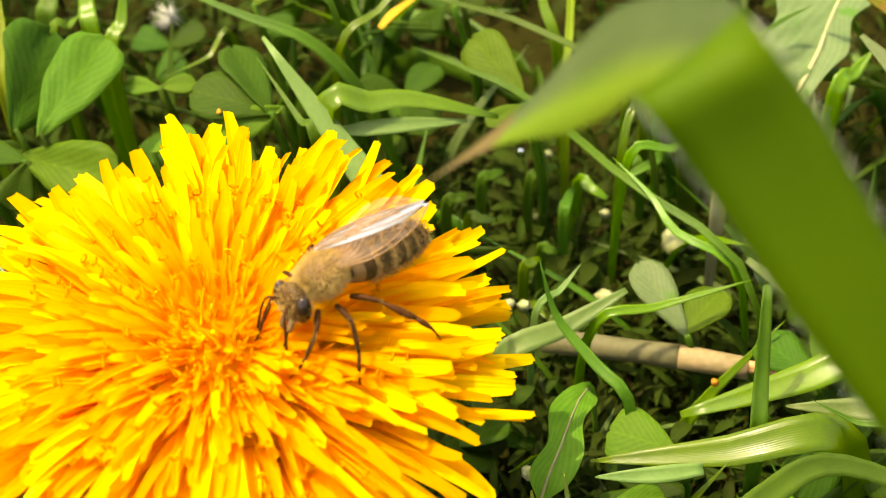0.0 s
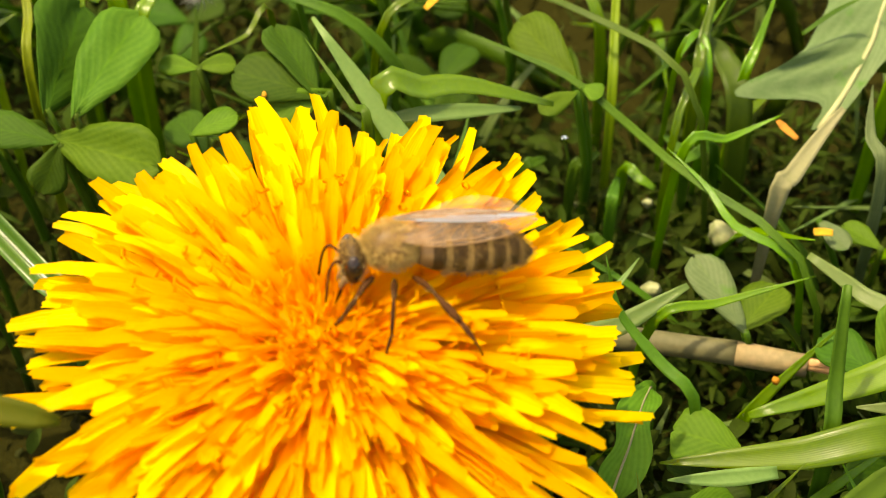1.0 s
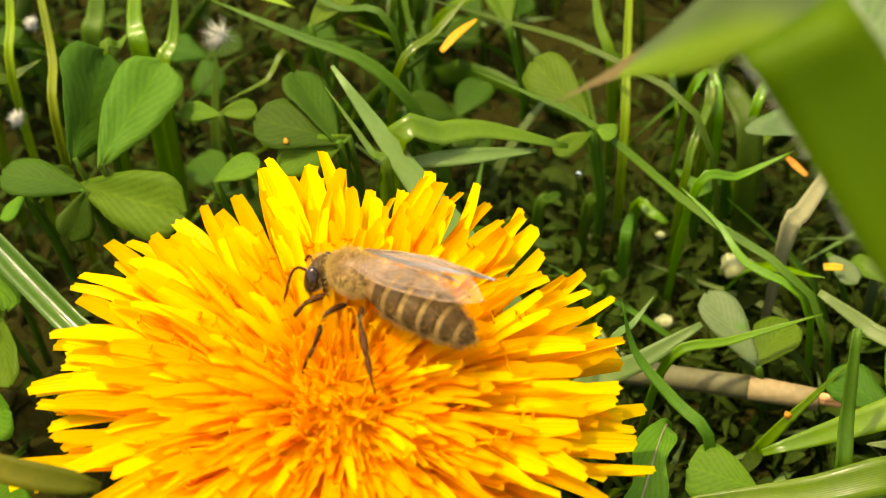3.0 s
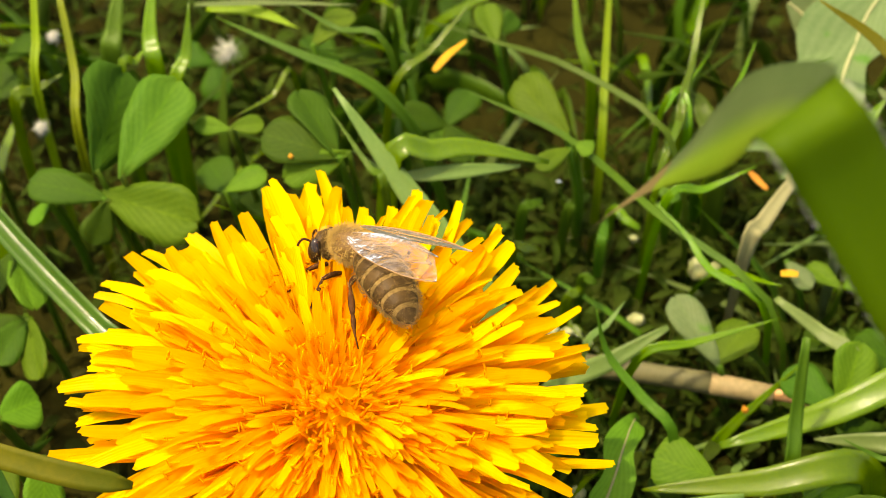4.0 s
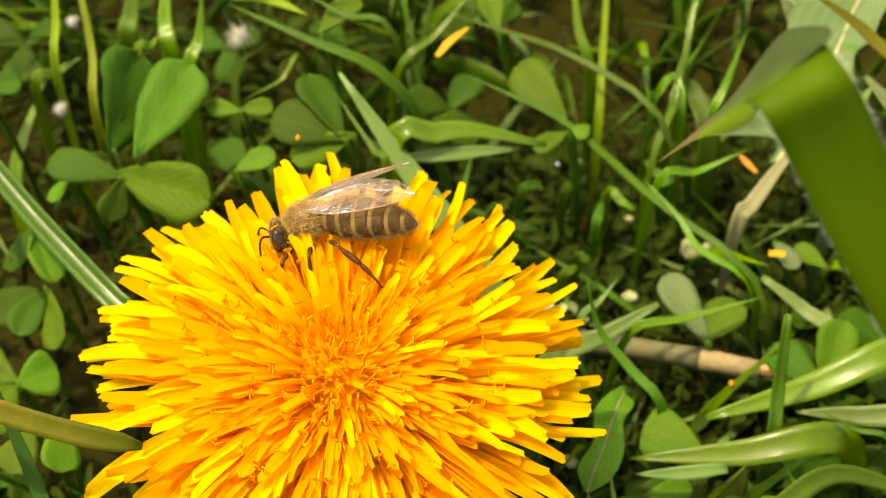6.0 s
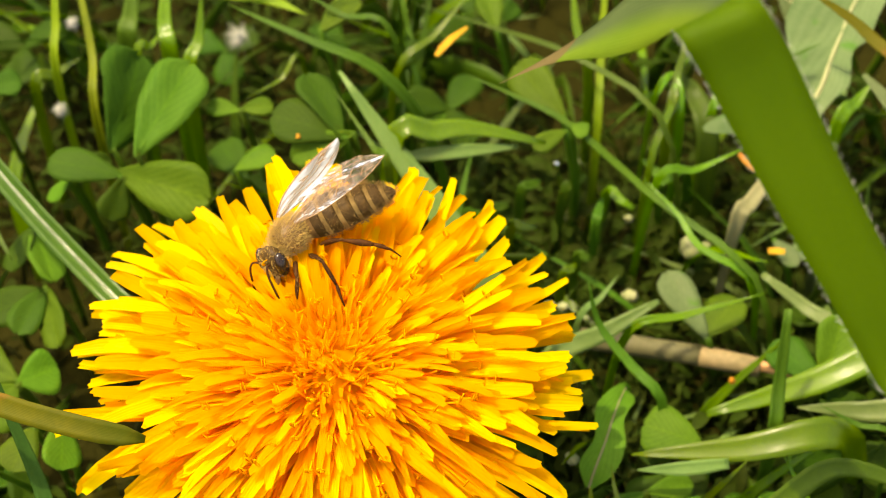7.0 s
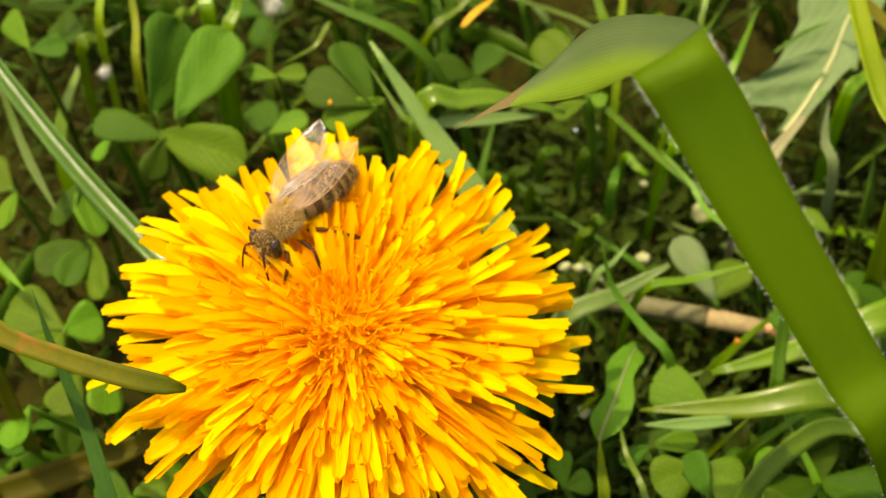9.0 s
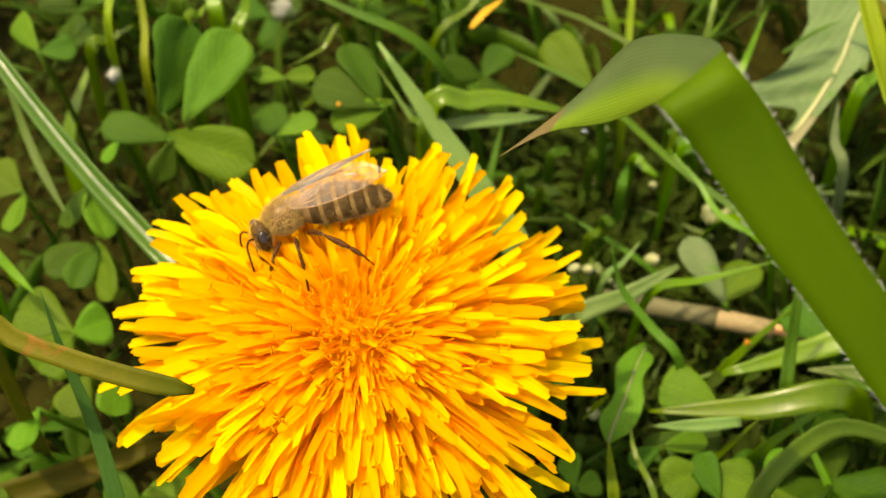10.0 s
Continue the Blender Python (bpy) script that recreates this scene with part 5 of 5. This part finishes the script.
def bee_wing(parent, name, length, width, m, side):
    v, f, row, nl = wing_mesh(length, width)
    w = part(name, mesh(name, v, f, M["wing"]), parent, "clear brownish veined wing")
    w.matrix_basis = m
    w.scale = (1, side, 1)
    for k, js in enumerate(((0, 0, 0), (1, 2, 1), (2, 3, 2), (3, 4, 4), (4, 4, 5))):
        idx = [round(nl * s) * row + js[min(2, int(s * 3))] for s in (0.02, 0.2, 0.4, 0.6, 0.8, 0.97 if k == 0 else 0.88)]
        line = spline([v[i] + Vector((0, 0, 0.004)) for i in idx], 12)
        part("vein", mesh("vein", *tube(line, 0.004 if k == 0 else 0.0018, 4)[:2], M["vein"]), w)
    for s, j in ((0.45, 1), (0.62, 2), (0.75, 1)):
        i = round(nl * s) * row + j
        line = [v[i], (v[i] + v[i + 1 + row]) / 2 + Vector((0, 0, 0.004)), v[i + 1 + row]]
        part("vein", mesh("vein", *tube(line, 0.0035, 4)[:2], M["vein"]), w)
    return w


def bee_leg(parent, joints, hind=False):
    """A jointed leg: thigh, shin and foot between the joints."""
    hip, knee, heel, mid, toe = [Vector(j) for j in joints]
    leg = part("leg", mesh("leg", *tube(spline([hip, (hip + knee) / 2 + Vector((0, 0, 0.01)), knee], 5), [0.015, 0.019, 0.020, 0.019, 0.016, 0.012], 8)[:2], M["bee_leg"]), parent)
    r = [0.009, 0.014, 0.021, 0.026, 0.022, 0.013] if hind else [0.010, 0.013, 0.015, 0.015, 0.013, 0.009]
    part("shin", mesh("shin", *tube(spline([knee, heel], 5), r, 8)[:2], M["bee_leg"]), leg)
    r = [0.014, 0.019, 0.016, 0.010, 0.007, 0.006, 0.005] if hind else [0.010, 0.013, 0.011, 0.009, 0.007, 0.006, 0.005]
    part("foot", mesh("foot", *tube(spline([heel, mid, toe], 6), r, 6)[:2], M["bee_leg"]), leg)
    hv = [hip.lerp(knee, k / 8) for k in range(9)] + [knee.lerp(heel, k / 8) for k in range(9)]
    rnd = random.Random(round(abs(hip.x) * 900))
    hb, hf = [], []
    for q in hv * 9:
        d = Vector([rnd.uniform(-1, 1) for _ in range(3)]).normalized()
        s = d.orthogonal().normalized() * 0.002
        o = len(hb)
        hb += [q + s, q - s, q + d * rnd.uniform(0.028, 0.05)]
        hf.append((o, o + 1, o + 2))
    part("bristles", mesh("bristles", hb, hf, M["bee_fur"]), leg)
    return leg


def forewing_pose(side, lift=0.0, spread=0.0):
    return at(-0.02, side * 0.060, 0.142, side * (1.2 * lift - 24), lift - 1, side * (3 - spread))


def bee():
    """A honey bee, head to +x, feet about 0.26 cm under its middle."""
    t = thing("honey_bee", 0, 0, TOP + 0.3, "brown banded honey bee with a furry thorax, feeding on the dandelion", "bee")
    rnd = random.Random(3)
    v, f = ball(0, 0, 0.02, 0.155, 0.118, 0.120, 14, 22)
    thorax = part("thorax", mesh("thorax", v, f, M["bee_brown"]), t, "furry light brown thorax")
    part("fur", mesh("fur", *hairs(v, 7000, 0.036, rnd, 0.0018), M["bee_fur"], smooth=False), thorax, "dense tawny hair")
    v, f = ball(0, 0, 0, 0.072, 0.125, 0.125, 12, 18)
    v = [q + Vector((0.215, 0, -0.06)) for q in v]
    head = part("head", mesh("head", v, f, M["bee_dark"]), t, "dark triangular head")
    part("fur", mesh("fur", *hairs(v, 900, 0.026, rnd, 0.0016), M["bee_fur"], smooth=False), head)
    for s in (-1, 1):
        v, f = ball(0, 0, 0, 0.050, 0.042, 0.095, 10, 14)
        v = [q + Vector((0.225, s * 0.102, -0.055)) for q in v]
        part("eye", mesh("eye", v, f, M["bee_eye"]), head, "glossy black compound eye")
        line = spline([(0.275, s * 0.04, -0.04), (0.33, s * 0.08, -0.01), (0.365, s * 0.10, -0.07), (0.38, s * 0.13, -0.24)], 10)
        part("antenna", mesh("antenna", *tube(line, 0.0085, 6)[:2], M["bee_leg"]), head)
        line = spline([(0.25, s * 0.03, -0.15), (0.28, s * 0.035, -0.21), (0.27, s * 0.01, -0.24)], 5)
        part("mandible", mesh("mandible", *tube(line, [0.022, 0.022, 0.02, 0.017, 0.012, 0.007], 6)[:2], M["bee_brown"]), head)
    line = spline([(0.24, 0, -0.16), (0.27, 0, -0.25), (0.30, 0, -0.36)], 5)
    part("tongue", mesh("tongue", *tube(line, [0.02, 0.018, 0.014, 0.011, 0.009, 0.006], 6)[:2], M["bee_leg"]), head)
    # abdomen: overlapping rings that narrow to the tail
    ab = new("abdomen")
    ab.parent = t
    ab.empty_display_size = 0.001
    ab.location = Vector((-0.14, 0, 0.0)) * CM
    tagged(ab, "brown abdomen with pale hair bands")

    def girth(x):
        s = x / 0.68
        return 0.172 * (math.sin(math.pi * min(1, (0.10 + 0.90 * s)) ** 0.78) ** 0.55 if s < 0.999 else 0.0)

    cuts = [0.0, 0.13, 0.25, 0.37, 0.48, 0.58, 0.678]
    for k in range(6):
        a, b = cuts[k], cuts[k + 1]
        verts, faces = [], []
        seg, rows = 22, 6
        for i in range(rows + 1):
            x = a + (b - a) * i / rows + (0.012 if i == rows and k < 5 else 0)
            r = max(0.012, girth(min(x, 0.675)) * (1.0 + 0.035 * math.sin(math.pi * i / rows) + (0.02 if i == rows - 1 else 0)))
            for j in range(seg):
                q = 2 * math.pi * j / seg
                verts.append(Vector((-x, r * math.cos(q), r * 0.80 * math.sin(q) - 0.20 * x * x)))
        for i in range(rows):
            for j in range(seg):
                p, q = i * seg + j, i * seg + (j + 1) % seg
                faces.append((p, p + seg, q + seg, q))
        faces.append(tuple(range(seg)))
        faces.append(tuple(reversed(range(rows * seg, (rows + 1) * seg))))
        me = mesh("ring", verts, faces, M["bee_dark"])
        me.materials.append(M["bee_band" if k else "bee_brown"])
        for i, poly in enumerate(me.polygons):
            poly.material_index = 1 if i < seg * (2 if k else 3) else 0
        ring = part("ring", me, ab)
        band = [q for q in verts[:seg * 3] if q.z > -0.17]
        if k:
            coat = [q for q in verts[seg * 2:] if q.z > -0.17]
            part("coat", mesh("coat", *hairs(coat, 280, 0.024, rnd, 0.0014), M["bee_band"], smooth=False), ring, "thin scattered tan hair")
            part("hair_band", mesh("hair_band", *hairs(band, 800, 0.024, rnd, 0.0016), M["bee_band"], smooth=False), ring, "band of pale hair")
    # wings folded back over the abdomen
    wings = []
    for s in (-1, 1):
        wings.append((bee_wing(t, "forewing", 0.80, 0.30, forewing_pose(s), s), s))
        bee_wing(t, "hindwing", 0.56, 0.19, at(-0.06, s * 0.070, 0.132, -s * 24, -1, s * 2), s)
    for s in (-1, 1):
        bee_leg(t, [(0.12, s * 0.10, -0.12), (0.22, s * 0.20, -0.16), (0.30, s * 0.20, -0.30), (0.34, s * 0.19, -0.36), (0.40, s * 0.17, -0.42)])
        bee_leg(t, [(0.00, s * 0.12, -0.14), (0.04, s * 0.30, -0.12), (0.06, s * 0.38, -0.30), (0.09, s * 0.41, -0.40), (0.10, s * 0.43, -0.48)])
        bee_leg(t, [(-0.11, s * 0.12, -0.13), (-0.17, s * 0.30, -0.09), (-0.30, s * 0.47, -0.19), (-0.36, s * 0.54, -0.26), (-0.41, s * 0.56, -0.36)], True)
    return t, ab, wings


BEE, ABDOMEN, WINGS = bee()
BEE.scale = (1.03, 1.03, 1.03)


def motions():
    walk(DANDELION, [
        (0.0, at(0.001, -0.025, 0)),
        (0.5, at(0.027, -0.032, 0)),
        (1.0, at(0.151, 0.010, 0)),
        (1.5, at(0.007, 0.017, 0)),
        (2.0, at(0.036, 0.010, 0)),
        (2.5, at(0.070, -0.004, 0)),
        (2.7, at(0.055, -0.021, 0)),
        (3.8, at(0.055, 0.040, 0)),
        (4.0, at(0.007, 0.027, 0)),
        (4.5, at(0.035, 0.024, 0)),
        (5.0, at(0.012, 0.029, 0)),
        (5.5, at(-0.004, 0.036, 0)),
        (5.7, at(0.066, 0.019, 0)),
        (7.0, at(-0.021, 0.018, 0)),
        (7.5, at(0.005, 0.012, 0)),
        (8.0, at(-0.090, -0.027, 0)),
        (8.5, at(-0.115, -0.056, 0)),
        (9.0, at(-0.131, -0.036, 0)),
        (9.5, at(-0.103, -0.035, 0)),
        (10.0, at(-0.106, -0.044, 0)),
    ])
    walk(FRONT_BLADE, [
        (0.0, at(4.89, -1.56, -0.13, 11.6, 2.7, -8.3)),
        (0.2, at(4.66, -1.41, -0.10, 7.3, 1.1, -26.5)),
        (0.4, at(5.88, -2.19, -0.14, 7.8, -8.6, -28.0)),
        (0.5, at(5.88, -2.19, -0.14, 7.8, -8.6, -24.0)),
        (0.7, at(4.54, -1.49, -0.11, 13.5, 5.1, -18.9)),
        (1.0, at(4.95, -1.51, -0.11, 20.4, 9.9, -42.9)),
        (1.2, at(4.60, -1.38, -0.09, 10.5, 3.1, -5.8)),
        (1.5, at(5.48, -1.88, -0.13, 5.9, -7.3, -19.5)),
        (1.7, at(4.86, -1.43, -0.11, 13.2, 2.9, -24.1)),
        (2.0, at(4.80, -1.29, -0.10, 10.2, 1.3, -9.5)),
        (2.2, at(5.83, -1.37, -0.12, 3.7, -6.1, -7.6)),
        (2.5, at(5.34, -1.68, -0.12, 2.0, -6.6, -11.7)),
        (2.7, at(4.76, -1.29, -0.11, 8.0, -0.7, -10.3)),
        (3.8, at(5.18, -1.76, -0.12, 10.2, -4.4, -48.7)),
        (4.0, at(4.26, -1.00, -0.10, 7.5, 5.6, -5.5)),
        (4.2, at(4.30, -0.93, -0.10, 7.7, 5.6, -4.7)),
        (4.5, at(4.34, -0.90, -0.10, 7.7, 6.0, -10.3)),
        (4.7, at(4.34, -0.85, -0.10, 7.4, 6.4, 2.6)),
        (5.0, at(4.56, -1.36, -0.11, 3.6, 2.0, -13.3)),
        (5.2, at(4.47, -0.98, -0.10, 6.0, 4.1, -9.9)),
        (5.5, at(4.51, -1.13, -0.10, 5.2, 2.6, -13.6)),
        (5.7, at(4.18, -0.75, -0.10, 9.6, 8.4, -7.1)),
        (6.8, at(4.64, -1.28, -0.11, 3.2, 0.2, -11.9)),
        (7.0, at(4.61, -1.42, -0.11, 2.6, -0.3, -16.7)),
        (7.2, at(4.85, -1.38, -0.11, 5.0, -1.4, -20.7)),
        (7.4, at(4.52, -0.77, -0.10, 8.9, 3.9, -10.8)),
        (7.5, at(4.79, -0.90, -0.10, 8.3, 1.9, -13.7)),
        (7.6, at(4.37, -0.96, -0.10, 8.0, 4.3, -9.0)),
        (7.7, at(4.36, -1.36, -0.11, 4.9, 2.5, -10.7)),
        (8.0, at(4.52, -1.31, -0.10, 4.7, 1.2, -9.9)),
        (8.5, at(4.54, -1.41, -0.10, 3.7, -0.4, -11.5)),
        (9.0, at(4.40, -1.44, -0.11, 4.2, 0.1, -13.1)),
        (9.5, at(4.36, -1.33, -0.10, 4.1, 2.0, -9.0)),
        (10.0, at(4.68, -1.43, -0.11, 3.1, -0.8, -6.4)),
    ])
    walk(BLADE_TIP, [
        (0.0, tip_pose(-5, -1)),
        (0.2, tip_pose(0, 0)),
        (0.4, tip_pose(8, 4)),
        (0.5, tip_pose(8, 4)),
        (0.7, tip_pose(-6, 8)),
        (1.0, tip_pose(-22, -15)),
        (1.2, tip_pose(-11, -5)),
        (1.5, tip_pose(3, -6)),
        (1.7, tip_pose(-11, -6)),
        (2.0, tip_pose(-7, -11)),
        (2.2, tip_pose(-4, -20)),
        (2.5, tip_pose(8, -4)),
        (2.7, tip_pose(-2, -4)),
        (3.8, tip_pose(10, -5)),
        (4.0, tip_pose(-18, -11)),
        (4.2, tip_pose(-16, -10)),
        (4.5, tip_pose(-18, -14)),
        (4.7, tip_pose(-22, -19)),
        (5.0, tip_pose(-3, -1)),
        (5.2, tip_pose(-11, -12)),
        (5.5, tip_pose(-5, -4)),
        (5.7, tip_pose(-27, -22)),
        (6.8, tip_pose(2, -2)),
        (7.0, tip_pose(3, 1)),
        (7.2, tip_pose(0, -3)),
        (7.4, tip_pose(-14, -18)),
        (7.5, tip_pose(-14, -18)),
        (7.6, tip_pose(-11, -6)),
        (7.7, tip_pose(-4, 2)),
        (8.0, tip_pose(-3, -0)),
        (8.5, tip_pose(1, 2)),
        (9.0, tip_pose(1, 7)),
        (9.5, tip_pose(-2, 3)),
        (10.0, tip_pose(-1, -3)),
    ])
    walk(STEM, [(t, at(STEM_FOOT[0] + x, STEM_FOOT[1], STEM_FOOT[2])) for t, x in (
        (0, 0.55), (7.0, 0.50), (7.5, 0.38), (8.0, -0.04), (8.4, -0.15), (8.8, -0.25), (9.1, -0.20), (9.5, -0.15), (10, -0.21))])
    walk(BEE, [
        (0.0, at(0.669, 0.197, 3.779, 4.0, -10.1, -133.6)),
        (0.2, at(0.631, 0.246, 3.783, 4.0, -10.1, -130.9)),
        (0.5, at(0.556, 0.253, 3.806, 8.0, -9.3, -155.2)),
        (0.8, at(0.466, 0.458, 3.815, 10.0, -8.3, -152.3)),
        (1.0, at(0.505, 0.385, 3.826, 12.0, -6.8, -167.5)),
        (1.2, at(0.341, 0.511, 3.827, 14.0, -5.4, -167.7)),
        (1.5, at(0.332, 0.463, 3.824, 14.0, -5.6, -179.4)),
        (2.0, at(0.280, 0.455, 3.834, 16.0, -3.2, -190.1)),
        (2.5, at(0.251, 0.648, 3.815, 18.0, -0.4, -206.1)),
        (2.7, at(0.143, 0.657, 3.818, 20.0, 0.8, -204.2)),
        (3.8, at(0.126, 0.918, 3.801, 24.0, 2.2, -200.0)),
        (4.0, at(0.078, 1.112, 3.761, 24.0, 5.8, -207.0)),
        (4.5, at(0.129, 0.894, 3.801, 24.0, 0.6, -190.0)),
        (5.0, at(0.060, 0.980, 3.785, 26.0, 2.4, -195.0)),
        (5.5, at(0.018, 1.064, 3.768, 26.0, 3.2, -184.0)),
        (5.7, at(-0.183, 1.199, 3.721, 26.0, 5.1, -178.0)),
        (7.0, at(-0.361, 0.935, 3.773, 26.0, -3.9, -128.0)),
        (7.2, at(-0.551, 1.130, 3.716, 26.0, -0.3, -130.0)),
        (7.5, at(-0.439, 0.762, 3.797, 26.0, -2.5, -119.0)),
        (7.8, at(-0.605, 0.858, 3.768, 24.0, -0.8, -128.0)),
        (8.0, at(-0.537, 0.824, 3.776, 20.0, -5.1, -128.0)),
        (8.2, at(-0.506, 0.700, 3.793, 12.0, -7.4, -115.6)),
        (8.5, at(-0.524, 0.704, 3.787, 8.0, -7.7, -115.6)),
        (9.0, at(-0.650, 0.745, 3.777, 8.0, -5.8, -123.6)),
        (9.5, at(-0.645, 0.658, 3.789, 10.0, -2.6, -126.0)),
        (10.0, at(-0.709, 0.800, 3.762, 24.0, 3.2, -150.0)),
    ])
    walk(ABDOMEN, [(t, at(-0.14, 0, 0, 0, pitch, yaw)) for t, pitch, yaw in (
        (0, 0, 0), (2.5, -2, 0), (2.7, -2, -4), (3.8, -4, -30), (4.0, -4, -36), (4.5, 0, -20), (5.0, 2, -18), (5.5, 2, -30), (5.7, 2, -26),
        (7.0, 8, -38), (7.5, 10, -42), (7.8, 8, -34), (8.0, 6, -28), (8.2, 4, -10), (8.5, 2, 0), (9.5, 0, 0), (10, 0, -18))])
    for wing, side in WINGS:
        far = side < 0
        walk(wing, [(t, forewing_pose(side, lift + far * up, spread + far * wide)) for t, lift, spread, up, wide in (
            (0, 0, 0, 0, 0), (2.5, 0, 0, 2, 4), (4, 2, 20, 2, -10), (5.5, 2, 18, 2, -8), (6.8, 6, 24, 4, -14), (7.0, 8, 24, 4, -14), (7.5, 22, 10, 6, 6), (8.2, 10, 9, 6, 8), (9.5, 5, 4, 6, 10), (10, 0, 14, 2, -6))])


motions()
